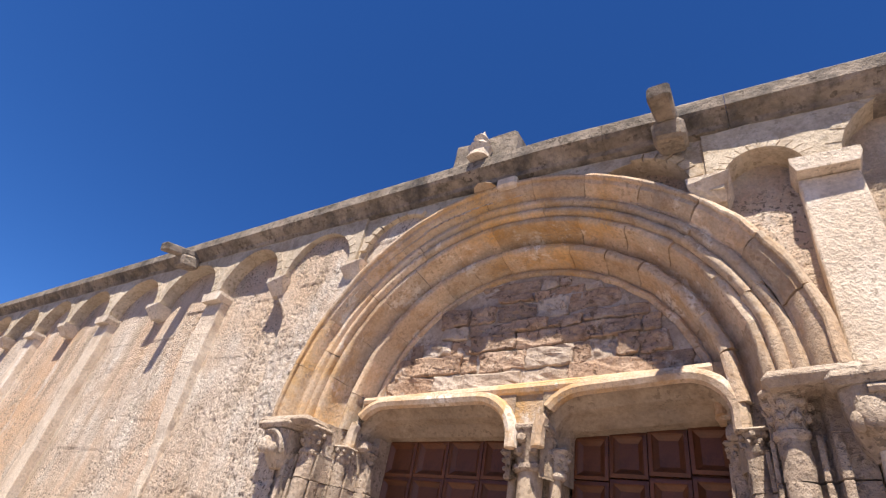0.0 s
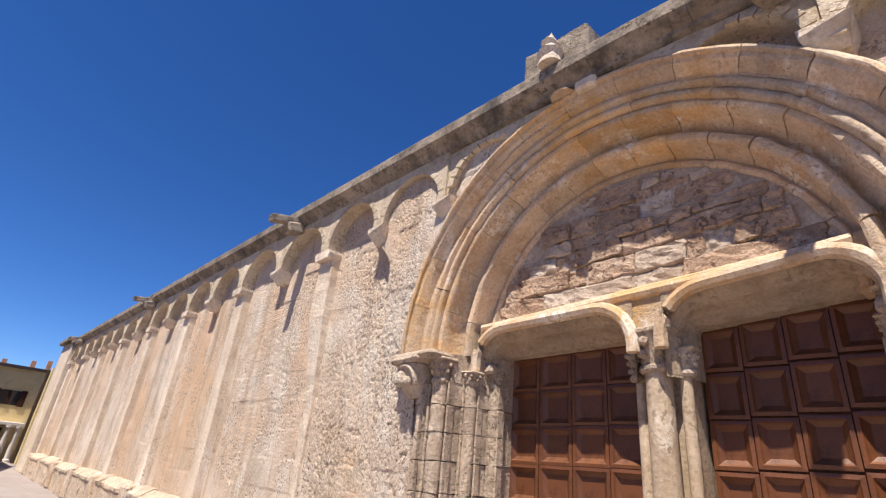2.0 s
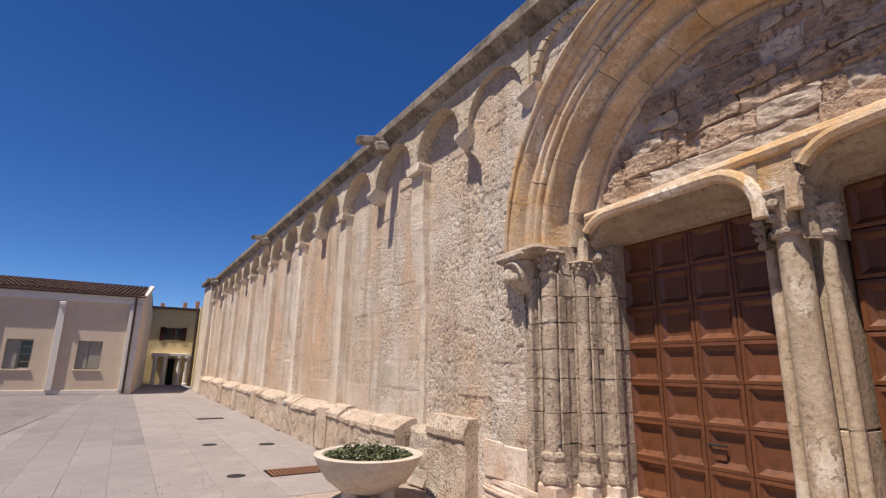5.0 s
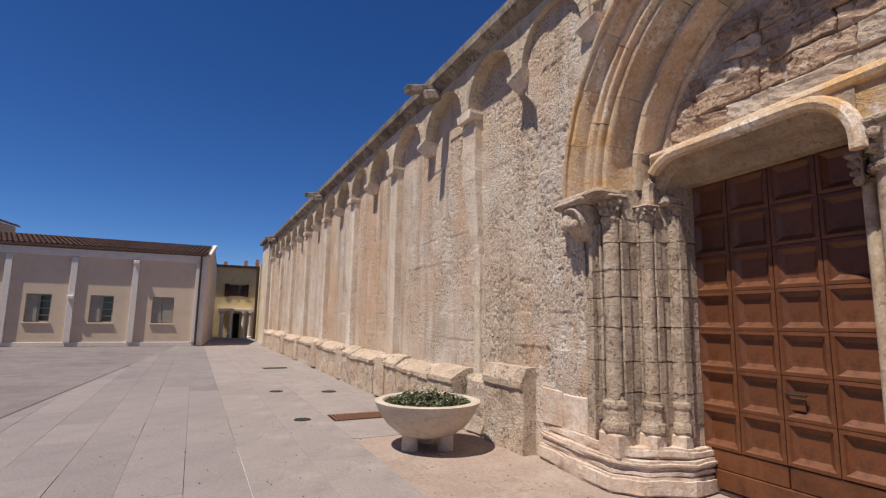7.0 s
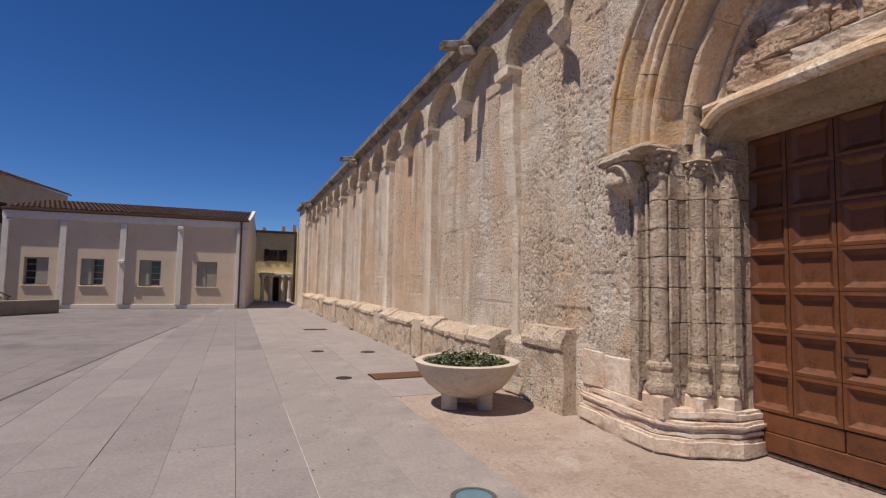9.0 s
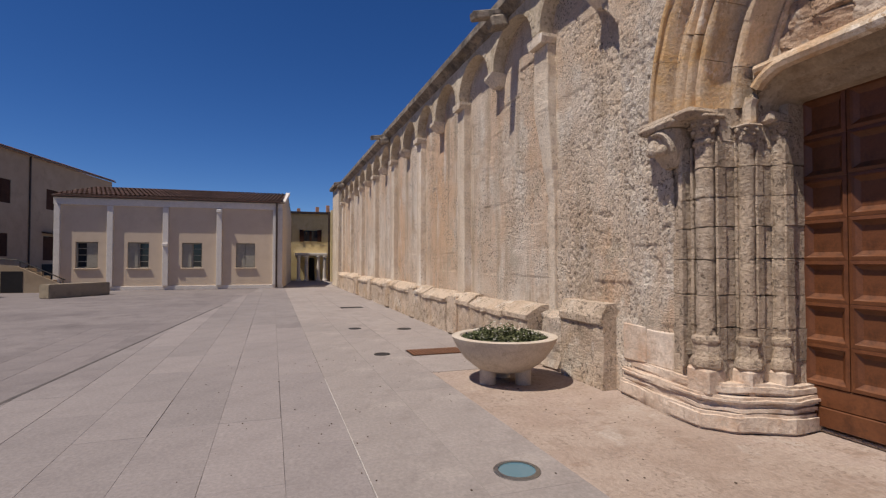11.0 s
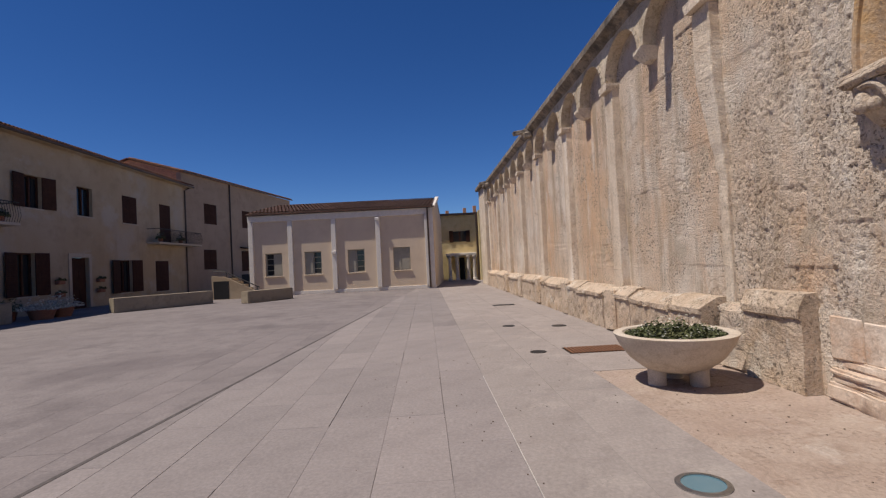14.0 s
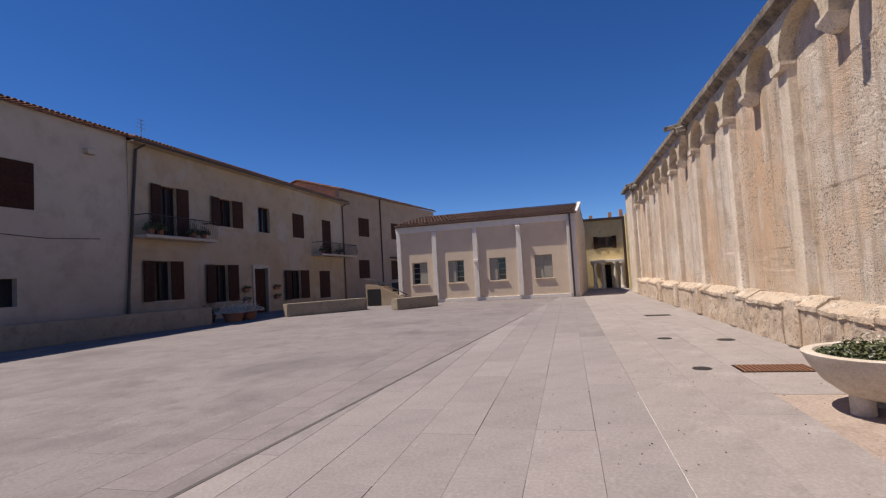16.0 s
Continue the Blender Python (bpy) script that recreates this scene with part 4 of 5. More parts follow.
def tile_roof(parent, x0, x1, ya, za, yb, zb, pitch=0.21, name="roof"):
    """Rows of round tiles from eave (ya, za) to ridge (yb, zb)."""
    bm = bmesh.new()
    n = int((x1 - x0) / pitch)
    rows = max(4, int(math.hypot(yb - ya, zb - za) / 0.55))
    for i in range(n):
        for j in range(rows):
            f0, f1 = j / rows, (j + 1) / rows
            y0, y1 = ya + (yb - ya) * f0, ya + (yb - ya) * f1
            z0, z1 = za + (zb - za) * f0 + 0.03, za + (zb - za) * f1
            x = x0 + (i + 0.5) * pitch
            vs = []
            for y, z, r in ((y0, z0, 0.085), (y1, z1, 0.072)):
                vs.append([bm.verts.new((x + r * math.cos(a), y, z + 0.8 * r * math.sin(a))) for a in np.linspace(math.pi, 0, 5)])
            for k in range(4):
                bm.faces.new((vs[0][k], vs[0][k + 1], vs[1][k + 1], vs[1][k]))
    tiles = part(name, bm, TILE, parent, "rows of weathered reddish-brown roof tiles")
    tiles["kind"] = "stuff"
    deck = part("roof_deck", plan_slope(x0, x1, ya, za - 0.03, yb, zb - 0.03), TILE, parent)
    return tiles, deck


def plan_slope(x0, x1, ya, za, yb, zb, thick=0.06):
    bm = bmesh.new()
    v = [bm.verts.new(p) for p in ((x0, ya, za), (x1, ya, za), (x1, yb, zb), (x0, yb, zb), (x0, ya, za - thick), (x1, ya, za - thick), (x1, yb, zb - thick), (x0, yb, zb - thick))]
    for f in ((0, 1, 2, 3), (7, 6, 5, 4), (0, 4, 5, 1), (1, 5, 6, 2), (2, 6, 7, 3), (3, 7, 4, 0)):
        bm.faces.new([v[i] for i in f])
    return bm


front_tiles = tile_roof(hall, 0.0, L, 0.27, EAVE + 0.12, -4.7, EAVE + 1.12)
back_tiles = tile_roof(hall, 0.0, L, -9.5, EAVE + 0.12, -4.7, EAVE + 1.12)
for ob in (*front_tiles, *back_tiles):
    ob.data.materials[0] = DARKTILE
# the hall's near side runs slightly askew to its front
SKEW = -0.05
for ob in (*SKEWED, *front_tiles, *back_tiles):
    ob.data.transform(Matrix(((1, -SKEW, 0, 0), (0, 1, 0, 0), (0, 0, 1, 0), (0, 0, 0, 1))))
for ob in (gable, verge):
    ob.data.transform(Matrix(((1, 0, 0, 0), (-SKEW, 1, 0, 0), (0, 0, 1, 0), (0, 0, 0, 1))))


def casement(parent, x0, x1, z0, z1, y, front=1, frame=GREYSHUT, bars=4, open_half=0):
    """A window: frame, bars and pane in a reveal; y is the wall's face, front its outward side along y."""
    w = part("window", boxed(x0, x1, y - front * 0.2, y - front * 0.22, z0, z1), PANE, parent)
    f = bmesh.new()
    for a, b, c, d in ((x0, x0 + 0.06, z0, z1), (x1 - 0.06, x1, z0, z1), (x0, x1, z0, z0 + 0.06), (x0, x1, z1 - 0.06, z1), ((x0 + x1) / 2 - 0.04, (x0 + x1) / 2 + 0.04, z0, z1)):
        box(f, a, b, y - front * 0.2, y - front * 0.14, c, d)
    part("window_frame", f, frame, w)
    for k in range(1, bars):
        zz = z0 + (z1 - z0) * k / bars
        part("glazing_bar", boxed(x0 + 0.05, x1 - 0.05, y - front * 0.19, y - front * 0.15, zz - 0.015, zz + 0.015), frame, w)
    return w


for n, (x0, x1) in enumerate(HOLES):
    w = casement(hall, x0, x1, 1.12, 2.42, 0.0)
    part("sill", boxed(x0 - 0.06, x1 + 0.06, -0.1, 0.07, 1.06, 1.12, bevel=0.01), PLASTER, w)
    for s in ((0, 1), (1,), (1,), (0,))[n]:
        part("shutter", boxed(x0 + 0.02 + s * 0.5, x0 + 0.48 + s * 0.5, -0.13, -0.1, 1.14, 2.40), GREYSHUT, w, "grey-green wooden shutter")
for x, z in ((3.17, 4.1), (5.7, 2.3)):
    part("wall_lamp", boxed(x - 0.13, x + 0.13, 0.16, 0.28, z - 0.08, z + 0.08, bevel=0.02), PALE, hall, "small pale wall floodlight")

# steps at the hall's far end
stair = thing("outside_steps", "plastered outside steps with a sloping parapet", "steps", at=(-27.3, -1.35, 0.0), rz=-90 - TH)
for k in range(6):
    part("step", boxed(11.7 + k * 0.28, 14.2, 0.2, 1.0, k * 0.19, (k + 1) * 0.19), HOUSE, stair)
part("parapet", prism([(11.6, 0.0), (14.2, 0.0), (14.2, 1.3), (13.5, 1.25), (11.6, 0.3)], 1.0, 1.15), HOUSE, stair)
part("cellar_hatch", boxed(13.25, 14.1, 1.12, 1.165, 0.02, 1.0, bevel=0.01), DARKROOM, stair, "dark low hatch under the landing")
part("handrail", tube([(11.6, 1.08, 0.58), (13.5, 1.08, 1.52), (14.2, 1.08, 1.57)], 0.03, 6), IRON, stair, "dark iron handrail")
for x, z in ((11.7, 0.62), (12.5, 1.02), (13.4, 1.47)):
    part("rail_post", tube([(x, 1.08, z - 0.32), (x, 1.08, z)], 0.018, 6), IRON, stair)

# ---- house along the other side ----
HY = -21.5
house = thing("house", "two-storey cream plastered house with brown shutters", "house")


# x0, x1 of the whole with shutters, z0, z1, kind
WINDOWS = [(-19.15, -16.9, 4.0, 6.37, "french"), (-23.3, -20.77, 4.84, 6.33, "open"), (-26.15, -24.9, 4.78, 6.3, "bare"), (-30.3, -28.75, 4.7, 6.34, "shut"), (-34.4, -32.9, 3.74, 6.3, "shut"), (-18.7, -16.41, 1.15, 2.92, "open"), (-22.76, -20.25, 0.85, 2.79, "open"), (-30.45, -27.47, 0.59, 2.49, "open"), (-33.93, -32.2, 0.45, 2.45, "shut")]
DOORS = [(-25.66, -24.35, 0.0, 2.62)]
holes = []
for x0, x1, z0, z1, kind in WINDOWS:
    w = x1 - x0
    holes.append((x0 + w * 0.29, x1 - w * 0.29, z0, z1) if kind in ("open", "french") else (x0 + 0.03, x1 - 0.03, z0, z1))
holes += DOORS
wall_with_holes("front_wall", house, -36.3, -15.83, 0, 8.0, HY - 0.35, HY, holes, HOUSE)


def plank_shutter(name, w, h):
    """A louvred leaf: one slab whose front is folded into slats."""
    outline = [(-0.02, 0.0), (0.02, 0.0), (0.02, 0.05)]
    n = int((h - 0.1) / 0.09)
    for k in range(n):
        z = 0.05 + (h - 0.1) * k / n
        outline += [(0.034, z + 0.004), (0.016, z + (h - 0.1) / n - 0.006)]
    outline += [(0.02, h - 0.05), (0.02, h), (-0.02, h)]
    bm = prism(outline, 0.0, w)
    bmesh.ops.transform(bm, verts=bm.verts[:], matrix=Matrix(((0, 1, 0, 0), (1, 0, 0, 0), (0, 0, 1, 0), (0, 0, 0, 1))))
    bmesh.ops.recalc_face_normals(bm, faces=bm.faces[:])
    me = bpy.data.meshes.new(name)
    bm.to_mesh(me)
    bm.free()
    me.materials.append(SHUTTER)
    return me


for (x0, x1, z0, z1, kind), (a, b, c, d) in zip(WINDOWS, holes):
    w = part("window", boxed(a, b, HY - 0.26, HY - 0.24, c, d), PANE, house)
    f = bmesh.new()
    for p, q, r, s in ((a, a + 0.07, c, d), (b - 0.07, b, c, d), (a, b, c, c + 0.07), (a, b, d - 0.07, d), ((a + b) / 2 - 0.05, (a + b) / 2 + 0.05, c, d)):
        box(f, p, q, HY - 0.24, HY - 0.17, r, s)
    part("window_frame", f, SHUTTER, w)
    part("sill", boxed(a - 0.08, b + 0.08, HY - 0.1, HY + 0.05, c - 0.06, c), HOUSE_PALE, w)
    if kind in ("open", "french"):
        me = plank_shutter("shutter", (x1 - x0) * 0.29, d - c)
        shared("shutter", me, w, pose(a, HY + 0.03, c, 0, 0, 180 - 8), "open dark brown louvred shutter")
        shared("shutter", me, w, pose(b, HY + 0.03, c, 0, 0, 8), "open dark brown louvred shutter")
        for s in (0.08,) if kind == "french" else (0.12, 0.64):
            part("curtain", boxed(a + (b - a) * s, a + (b - a) * (s + 0.2), HY - 0.30, HY - 0.29, c + 0.1, d - 0.1), CURTAIN, w)
    elif kind == "shut":
        me = plank_shutter("shutter", (b - a) / 2 - 0.01, d - c)
        for k in (0, 1):
            shared("shutter", me, w, pose(a + k * (b - a) / 2 + 0.005, HY - 0.03, c), "closed dark brown louvred shutter")
dr = part("door", boxed(-25.62, -24.39, HY - 0.2, HY - 0.14, 0.02, 2.6), SHUTTER, house, "dark brown panelled house door")
for x in (-25.3, -24.7):
    for z in (0.35, 1.3):
        part("panel", boxed(x - 0.22, x + 0.22, HY - 0.145, HY - 0.12, z, z + 0.65, bevel=0.01), SHUTTER, dr)
wall_with_holes("door_surround", house, -25.86, -24.15, 0, 2.82, HY + 0.003, HY + 0.05, DOORS, HOUSE_PALE)
EV = 8.0
part("drain_pipe", tube([(-16.45, HY + 0.3, EV - 0.05), (-16.18, HY + 0.08, EV - 0.3), (-15.54, HY + 0.08, 0.1)], 0.06, 8), PIPE, house, "dark brown drain pipe")
part("drain_pipe", tube([(-36.78, HY + 0.3, EV - 0.05), (-36.45, HY + 0.08, EV - 0.3), (-36.45, HY + 0.08, 0.1)], 0.06, 8), PIPE, house, "dark brown drain pipe")
part("gutter", tube([(-37.2, HY + 0.42, EV + 0.02), (-15.77, HY + 0.42, EV + 0.02)], 0.07, 8), PIPE, house)
part("soffit", boxed(-37.2, -15.77, HY + 0.02, HY + 0.4, EV - 0.06, EV), HOUSE, house)
tile_roof(house, -37.2, -15.77, HY + 0.45, EV + 0.1, HY - 4.5, EV + 1.7)
part("back_wall", boxed(-36.3, -5, HY - 9, HY - 8.7, 0, EV), HOUSE, house)
tile_roof(house, -37.2, -15.77, HY - 9.4, EV + 0.1, HY - 4.5, EV + 1.7)


def balcony(x0, x1, z):
    b = part("balcony", boxed(x0, x1, HY, HY + 0.8, z - 0.14, z, bevel=0.02), HOUSE_PALE, house, "small balcony with wrought-iron railing")
    part("rail", tube([(x0 + 0.03, HY, z + 0.85), (x0 + 0.03, HY + 0.77, z + 0.85), (x1 - 0.03, HY + 0.77, z + 0.85), (x1 - 0.03, HY, z + 0.85)], 0.022, 6), IRON, b)
    for k in range(int((x1 - x0) / 0.13)):
        x = x0 + 0.05 + k * 0.13
        part("baluster", tube([(x, HY + 0.77, z), (x, HY + 0.86, z + 0.3), (x, HY + 0.77, z + 0.85)], 0.010, 4), IRON, b)
    return b


balcony(-20.29, -15.95, 4.0)
balcony(-37.4, -31.3, 3.66)

annex = thing("annex_house", "plain faded grey plastered two-storey house", "house")
AX = -15.83
AH = [(-12.02, -9.42, 4.6, 6.24), (-11.44, -8.96, 1.32, 2.25)]
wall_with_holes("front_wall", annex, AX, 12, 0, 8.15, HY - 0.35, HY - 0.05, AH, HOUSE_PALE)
(a, b, c0, d0) = AH[0]
w = part("window", boxed(a, b, HY - 0.3, HY - 0.28, c0, d0), PANE, annex)
me = plank_shutter("shutter", (b - a) / 2 - 0.02, d0 - c0 - 0.02)
for k in (0, 1):
    shared("shutter", me, w, pose(a + 0.01 + k * (b - a) / 2, HY - 0.06, c0 + 0.01), "closed dark brown louvred shutter")
(a, b, c0, d0) = AH[1]
# a near-black sheet stands in for the unlit room behind this opening
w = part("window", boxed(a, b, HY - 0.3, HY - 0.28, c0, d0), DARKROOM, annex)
tile_roof(annex, AX, 12, HY + 0.12, 8.2, HY - 4.5, 9.4)
tile_roof(annex, AX, 12, HY - 9.2, 8.2, HY - 4.5, 9.4)
part("wall_lamp", boxed(-14.2, -13.85, HY - 0.05, HY + 0.2, 7.0, 7.2, bevel=0.02), HOUSE_PALE, annex)
part("cable", tube([(-10.0, HY - 0.03, 3.75), (-12.4, HY - 0.03, 3.65), (-14.5, HY - 0.03, 3.75)], 0.012, 4), IRON, annex)

# the end house stands at a slight angle
block = thing("end_house", "taller cream house with terracotta upper wall", "house", at=(-36.4, -21.7, 0.0), rz=-9.3)
BH = [(-4.59, -2.84, 5.44, 7.07), (-10.49, -8.63, 5.44, 7.02), (-4.37, -2.62, 1.77, 3.36), (-10.16, -8.31, 1.5, 3.36)]
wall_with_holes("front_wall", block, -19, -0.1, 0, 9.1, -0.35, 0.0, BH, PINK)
part("end_wall", boxed(-0.4, -0.1, -8.4, -0.355, 0, 9.1), TERRACOTTA, block, "faded terracotta plaster above the lower roof")
peak = part("gable", prism([(-0.0, 9.1), (-8.4, 9.1), (-4.2, 10.35)], -0.4, -0.1), TERRACOTTA, block)
peak.matrix_basis = Matrix(((0, 1, 0, 0), (1, 0, 0, 0), (0, 0, 1, 0), (0, 0, 0, 1)))
for n, (a, b, c0, d0) in enumerate(BH):
    w = part("window", boxed(a, b, -0.3, -0.28, c0, d0), PANE, block)
    if n == 3:
        part("door_leaf", boxed(a + 0.1, b - 0.1, -0.2, -0.14, c0, d0 - 0.05, bevel=0.01), SHUTTER, w, "dark brown wooden house door")
        part("canopy", prism([(0.0, d0 + 0.22), (0.75, d0 + 0.12), (0.75, d0 + 0.18), (0.0, d0 + 0.34)], a - 0.2, b + 0.2), PIPE, w, "narrow dark canopy over the door").matrix_basis = Matrix(((0, 1, 0, 0), (1, 0, 0, 0), (0, 0, 1, 0), (0, 0, 0, 1)))
        continue
    me = plank_shutter("shutter", (b - a) / 2 - 0.02, d0 - c0)
    for k in (0, 1):
        shared("shutter", me, w, pose(a + 0.01 + k * (b - a) / 2, -0.05, c0), "closed dark brown louvred shutter")
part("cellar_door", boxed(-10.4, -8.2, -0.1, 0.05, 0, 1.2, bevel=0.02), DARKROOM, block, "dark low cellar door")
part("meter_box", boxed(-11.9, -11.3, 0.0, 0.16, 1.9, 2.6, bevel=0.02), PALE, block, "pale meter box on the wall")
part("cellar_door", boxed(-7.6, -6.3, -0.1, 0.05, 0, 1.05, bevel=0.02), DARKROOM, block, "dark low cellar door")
part("gutter", tube([(-19, 0.3, 9.12), (0.0, 0.3, 9.12)], 0.06, 6), PIPE, block)
tile_roof(block, -19, 0.1, 0.28, 9.18, -4.2, 10.5)
tile_roof(block, -19, 0.1, -8.7, 9.18, -4.2, 10.5)
part("drain_pipe", tube([(-6.6, 0.06, 9.1), (-6.6, 0.06, 0.1)], 0.06, 8), PIPE, block)

# ---- benches and pots ----
def bench(points, z=0.78):
    b = thing("bench_wall", "low smooth beige concrete bench wall", "bench", group="bench walls")
    bm = plan(points, 0, z)
    bmesh.ops.bevel(bm, geom=bm.edges[:], offset=0.025, segments=2, affect="EDGES")
    part("body", bm, BENCH, b)


def along(p, q, deep):
    p, q = Vector(p), Vector(q)
    side = (q - p).normalized().cross(Vector((0, 0, 1))).xy.to_3d()
    return [tuple(v.xy) for v in (p, q, q + side * deep, p + side * deep)]


bench(along((-17.6, -19.0, 0), (-7.6, -20.95, 0), 0.5), 0.77)
bench(along((-17.0, -21.1, 0), (-17.75, -19.6, 0), 0.4), 0.68)
bench(along((-23.5, -14.2, 0), (-20.3, -17.0, 0), 0.6), 0.62)
bench(along((-24.1, -10.5, 0), (-22.0, -12.0, 0), 0.55), 0.56)

for n, (x, y, r, kind) in enumerate(((-19.0, -19.0, 0.6, "flower"), (-20.0, -18.9, 0.5, "flower"), (-18.6, -20.0, 0.4, "leaf"))):
    p = thing("flower_pot", "terracotta pot full of pale flowers" if kind == "flower" else "terracotta pot with green leaves", "flower pot", group="pots by the house", at=(x, y, 0))
    part("pot", lathe([(0.0, 0), (r * 0.6, 0), (r * 0.8, 0.35), (r * 0.86, 0.36), (r * 0.86, 0.42), (r * 0.74, 0.42), (r * 0.7, 0.38), (0, 0.38)], 18), POT, p, smooth=True)
    g = part("bloom" if kind == "flower" else "foliage", tuft(900, r * 1.5, 0.62, 0.05, n + 5), PETAL if kind == "flower" else LEAF, p)
    g.matrix_basis = pose(0, 0, 0.4)

for x, z in ((-26.43, 1.3), (-26.43, 0.75), (-23.4, 1.3), (-23.4, 0.7)):
    wp = thing("wall_planter", "small dark planter hung on the house wall", "planter", group="planters by the house door", at=(x, HY + 0.14, z))
    part("pot", boxed(-0.22, 0.22, -0.14, 0.1, 0, 0.2, bevel=0.03), POT, wp)
    g = part("foliage", tuft(160, 0.26, 0.25, 0.05, 2), LEAF, wp)
    g.matrix_basis = pose(0, 0, 0.18)

for n, (x, z) in enumerate(((-19.6, 4.0), (-18.9, 4.0), (-16.9, 4.0), (-16.4, 4.0), (-34.6, 3.66), (-31.9, 3.66))):
    bp = thing("balcony_plant", "small potted plant standing on an iron-railed balcony", "plant", group="plants on the balconies", at=(x, HY + 0.55, z))
    part("pot", lathe([(0.0, 0), (0.11, 0), (0.15, 0.26), (0.13, 0.26), (0.0, 0.22)], 12), POT, bp, smooth=True)
    g = part("foliage", tuft(260, 0.3, 0.7, 0.06, n + 30), LEAF, bp)
    g.matrix_basis = pose(0, 0, 0.22)

aerial = thing("tv_aerial", "thin metal television aerial on a tiled roof", "aerial", at=(-18.8, HY - 2.2, 8.85))
part("mast", tube([(0, 0, -0.1), (0, 0, 1.25)], 0.025, 6), STEEL, aerial)
for k, z in enumerate((0.8, 1.0, 1.2)):
    part("element", tube([(-0.32 + 0.06 * k, 0, z), (0.32 - 0.06 * k, 0, z)], 0.014, 5), STEEL, aerial)

# ---- yellow houses at the end of the lane ----
lane = thing("lane_house", "ochre yellow house with a columned porch", "house")
LX = -37.5
part("front_wall", boxed(LX - 6, LX, -4.5, 6.0, 0, 5.0), YELLOW, lane)
part("wing_wall", boxed(LX + 2.0, LX + 2.5, 0.2, 3.5, 0, 5.1), YELLOW, lane)
w = part("window", boxed(LX, LX + 0.03, -1.55, -0.55, 2.95, 3.75), PANE, lane)
part("window_frame", boxed(LX + 0.02, LX + 0.06, -1.12, -0.98, 2.95, 3.75), SHUTTER, w)
for s in (-1.85, -0.55):
    part("shutter", boxed(LX + 0.01, LX + 0.06, s, s + 0.3, 2.9, 3.8), SHUTTER, w)
part("porch_slab", boxed(LX, LX + 1.1, -2.2, 0.1, 1.85, 2.05, bevel=0.03), PALE, lane)
for y in (-1.95, -1.4, -0.55, -0.1):
    part("porch_column", lathe([(0.19, 0), (0.19, 0.1), (0.13, 0.14), (0.12, 1.7), (0.2, 1.76), (0.2, 1.85)], 14, centre=(LX + 0.95, y, 0)), PALE, lane, smooth=True)
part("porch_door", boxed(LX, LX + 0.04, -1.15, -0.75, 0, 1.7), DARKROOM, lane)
part("eave", boxed(LX - 6, LX + 0.3, -4.6, 6.1, 5.0, 5.15), PIPE, lane)
part("drain_pipe", tube([(LX + 2.06, 0.1, 5.0), (LX + 2.06, 0.1, 0.0)], 0.08, 6), PIPE, lane)
for k, y in enumerate((-2.0, -0.6, 0.2)):
    part("chimney", boxed(LX - 1.3, LX - 1.0, y, y + 0.25, 5.1, 5.5 + 0.15 * k), TERRACOTTA, lane)

# ---- paving slabs ----
apron = tagged(mesh_ob("apron", boxed(apron_x, 12, apron_y, 0.95, -0.15, -0.004), APRON), "worn beige stone floor along the church wall", "pavement", kind="structure")
arng = random.Random(21)
x = apron_x
while x < 3.2:
    w = arng.uniform(0.45, 0.8)
    y = apron_y
    while y < 0.5:
        h = min(arng.uniform(0.35, 0.7), 0.6 - y)
        j = lambda: arng.uniform(-0.05, 0.05)
        pts = [(x + 0.01 + j() * (x > apron_x), y + 0.006), (x + w + j() * 0.5 - 0.02, y + 0.006 + abs(j()) * (y > apron_y)), (x + w + j() - 0.03, y + h - 0.01), (x + 0.01 + abs(j()), y + h - 0.01 - abs(j()) * 0.4)]
        bm = plan(pts, -0.03, arng.uniform(-0.003, 0.0))
        bmesh.ops.bevel(bm, geom=bm.edges[:], offset=0.006, segments=1, affect="EDGES", clamp_overlap=True)
        part("flagstone", bm, APRON, apron)
        y += h
    x += w
slab_me = {}


def older(x, y):
    """Beyond the dark channel the paving is older and more stained."""
    return y < -5.34 - (x + 17.0) * 0.0922


def stone_at(x, y):
    """Pale slabs lie along the church, grey ones beyond the white joint, older ones beyond the channel."""
    return OLDSLAB if older(x, y) else (PALESLAB if y > -3.1 else SLAB)


def slab(w, h, gap, stone):
    key = (round(w, 2), round(h, 2), gap, stone.name)
    if key not in slab_me:
        bm = boxed(0, w - gap, 0, h - gap * 0.8, -0.03, 0.0, bevel=0.002)
        me = bpy.data.meshes.new("slab")
        bm.to_mesh(me)
        bm.free()
        me.materials.append(stone)
        slab_me[key] = me
    return slab_me[key]


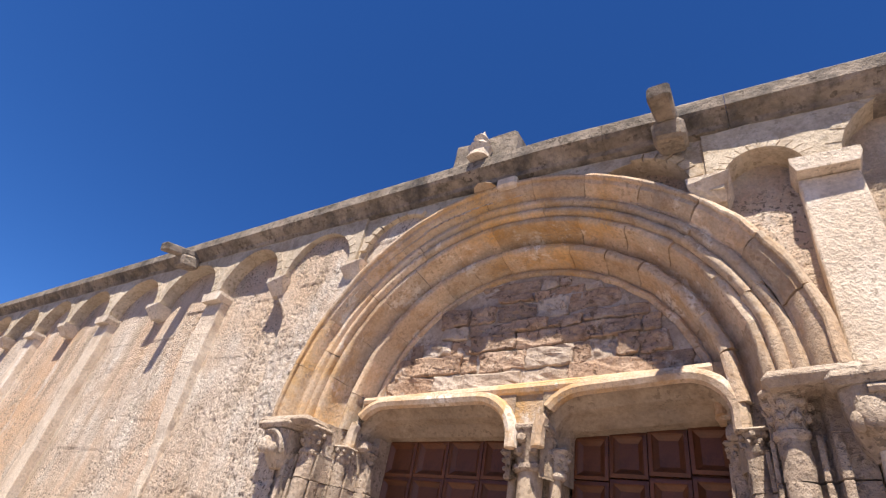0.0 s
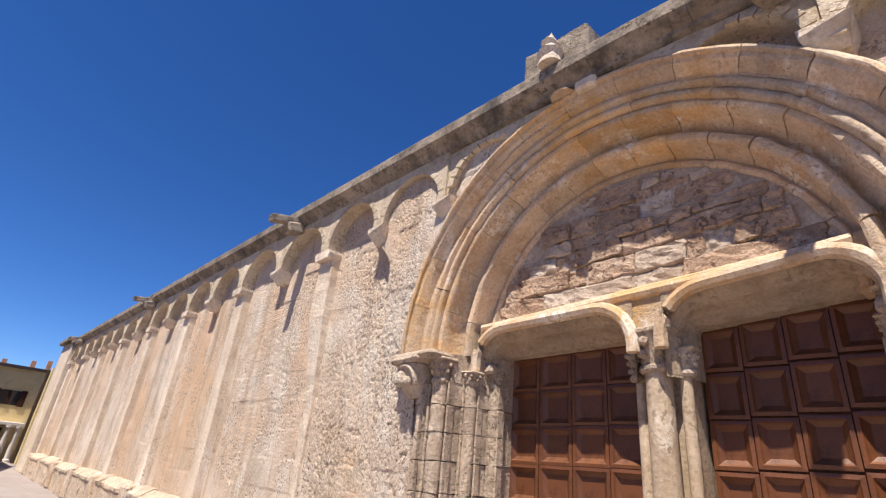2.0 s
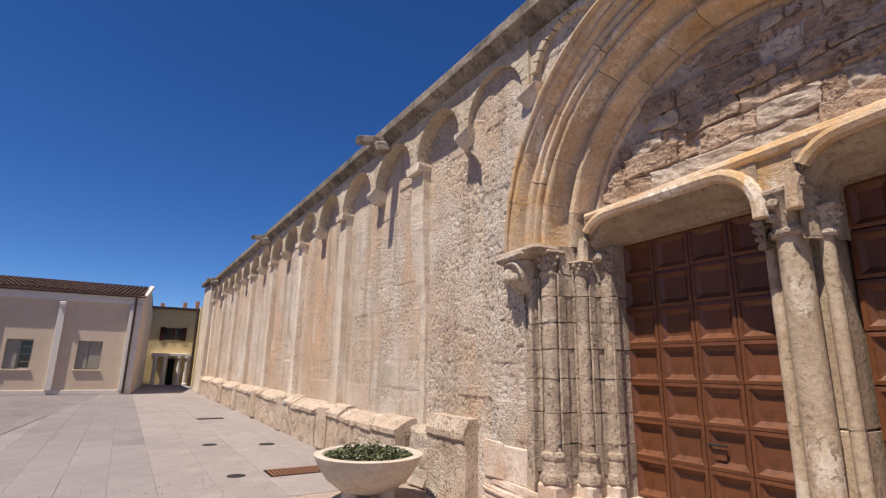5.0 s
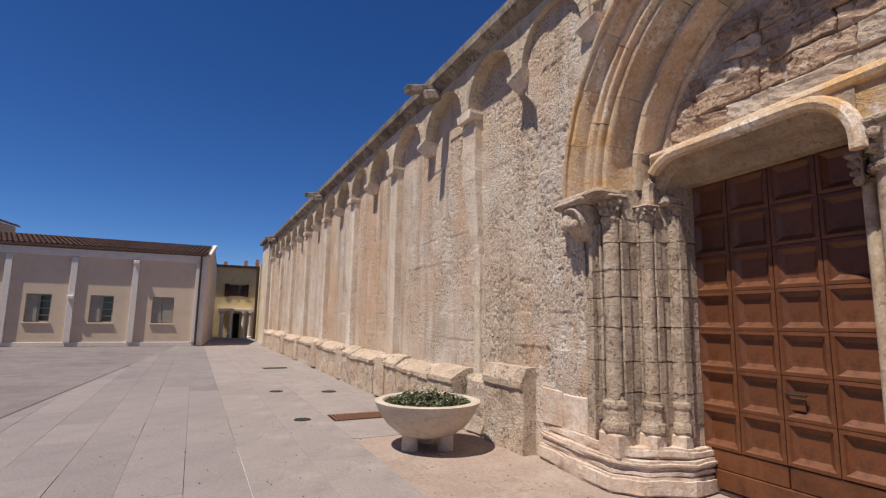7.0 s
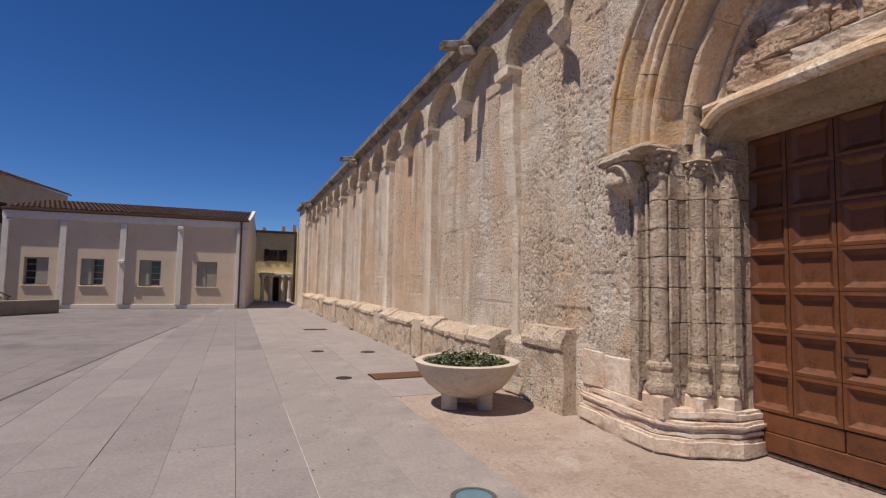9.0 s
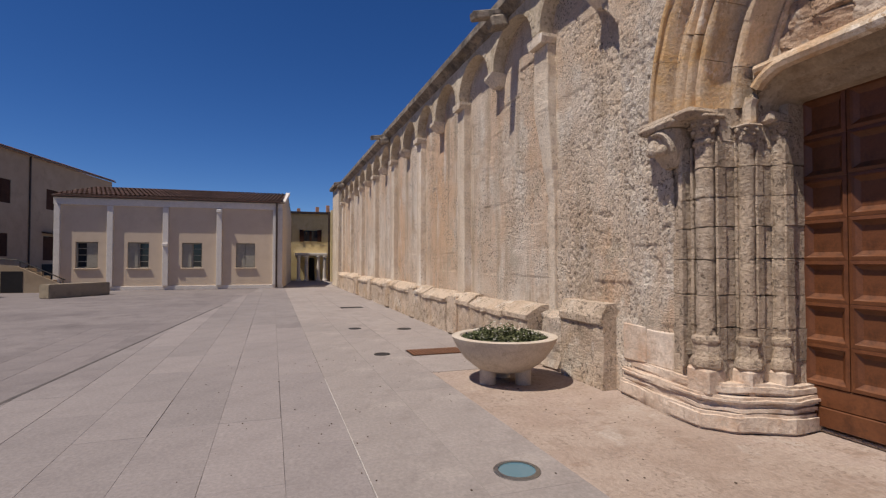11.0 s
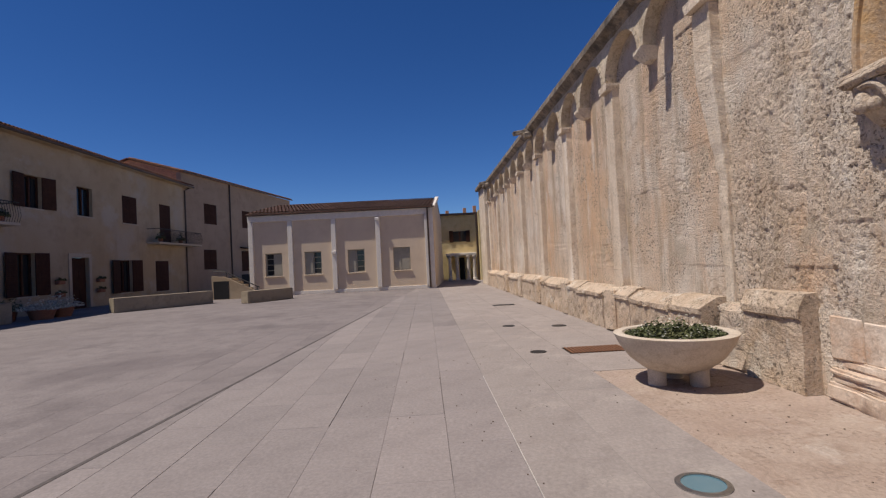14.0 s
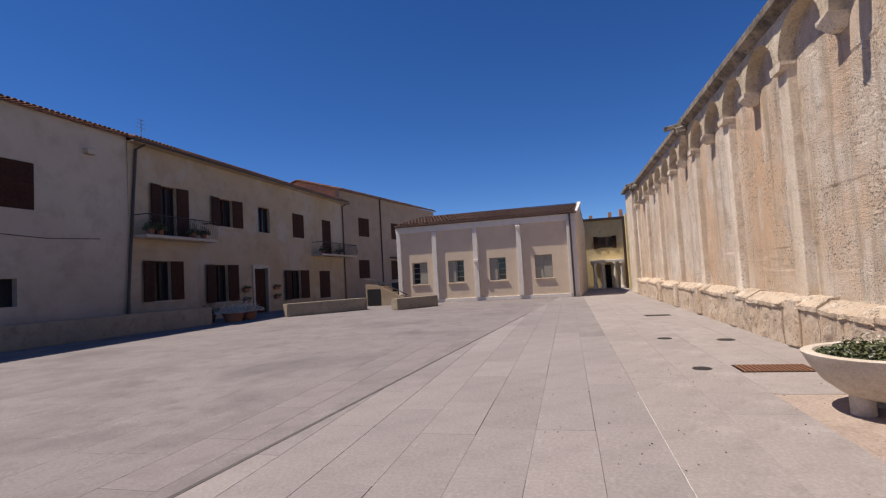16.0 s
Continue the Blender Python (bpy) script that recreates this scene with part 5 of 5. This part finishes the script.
def cut_slab(x0, x1, y0, y1):
    """A slab that the channel crosses, as its two pieces."""
    for keep, stone in ((1, SLAB), (-1, OLDSLAB)):
        bm = boxed(x0, x1 - 0.004, y0, y1 - 0.004, -0.03, 0.0)
        cut = bmesh.ops.bisect_plane(bm, geom=bm.verts[:] + bm.edges[:] + bm.faces[:], plane_co=(-17.0, -5.34, 0), plane_no=Vector((0.0922, 1.0, 0.0)) * keep, clear_inner=True)
        bmesh.ops.contextual_create(bm, geom=[e for e in cut["geom_cut"] if isinstance(e, bmesh.types.BMEdge)])
        part("slab", bm, stone, square)


rng = random.Random(8)
rest = {stone: bmesh.new() for stone in (SLAB, OLDSLAB, PALESLAB)}
rows = [-1.71, -2.42] + [-3.12 - 0.55 * k for k in range(34)]
for y, below in zip(rows, rows[1:]):
    x = -39.5 + rng.random()
    far = y < -7.2
    while x < 12:
        w = rng.choice((0.9, 1.2, 1.5, 1.8)) if not far else rng.choice((1.6, 2.0, 2.4))
        if older(x, below) != older(x + w, y):
            cut_slab(x, x + w, below, y)
        elif not far and -12 < x < 2.5:
            shared("slab", slab(w, y - below, rng.choice((0.001, 0.002, 0.003, 0.006, 0.008)), stone_at(x + w / 2, (y + below) / 2)), square, Matrix.Translation((x, below, 0)))
        else:
            box(rest[stone_at(x + w / 2, (y + below) / 2)], x, x + w - 0.003, below, y - 0.003, -0.03, 0.0)
        x += w
x = -39.5
while x < apron_x:
    w = rng.choice((1.2, 1.5, 1.8))
    w = min(w, apron_x - x)
    for y in (-1.71, -0.86):
        box(rest[PALESLAB], x, x + w - 0.004, y, y + 0.846, -0.03, 0.0)
    x += w
for stone, bm in rest.items():
    far_slabs = part("slab_rest", bm, stone, square)
    far_slabs["kind"] = "stuff"
# the dark channel that crosses the square, and the white joint
ch = plan([(1.0, -7.0), (-17.0, -5.34), (-17.0, -5.385), (1.0, -7.05)], -0.02, 0.003)
part("channel", ch, CHANNEL, square)
part("white_joint", boxed(-5.1, 1.0, -3.122, -3.117, -0.02, 0.003), WHITEJOINT, square)

# dry crumbs and leaf bits lying about on the stone floor
crumbs = bmesh.new()
lrng = random.Random(5)
for _ in range(230):
    x, y, s = lrng.uniform(-7, 2), lrng.uniform(-4.6, -0.35), lrng.uniform(0.004, 0.012)
    box(crumbs, x, x + s * lrng.uniform(0.7, 1.8), y, y + s, 0.0, s * 0.5)
litter = mesh_ob("litter", crumbs, SOIL)
tagged(litter, "scattered dark crumbs and dry leaf bits on the paving", "litter", kind="stuff")
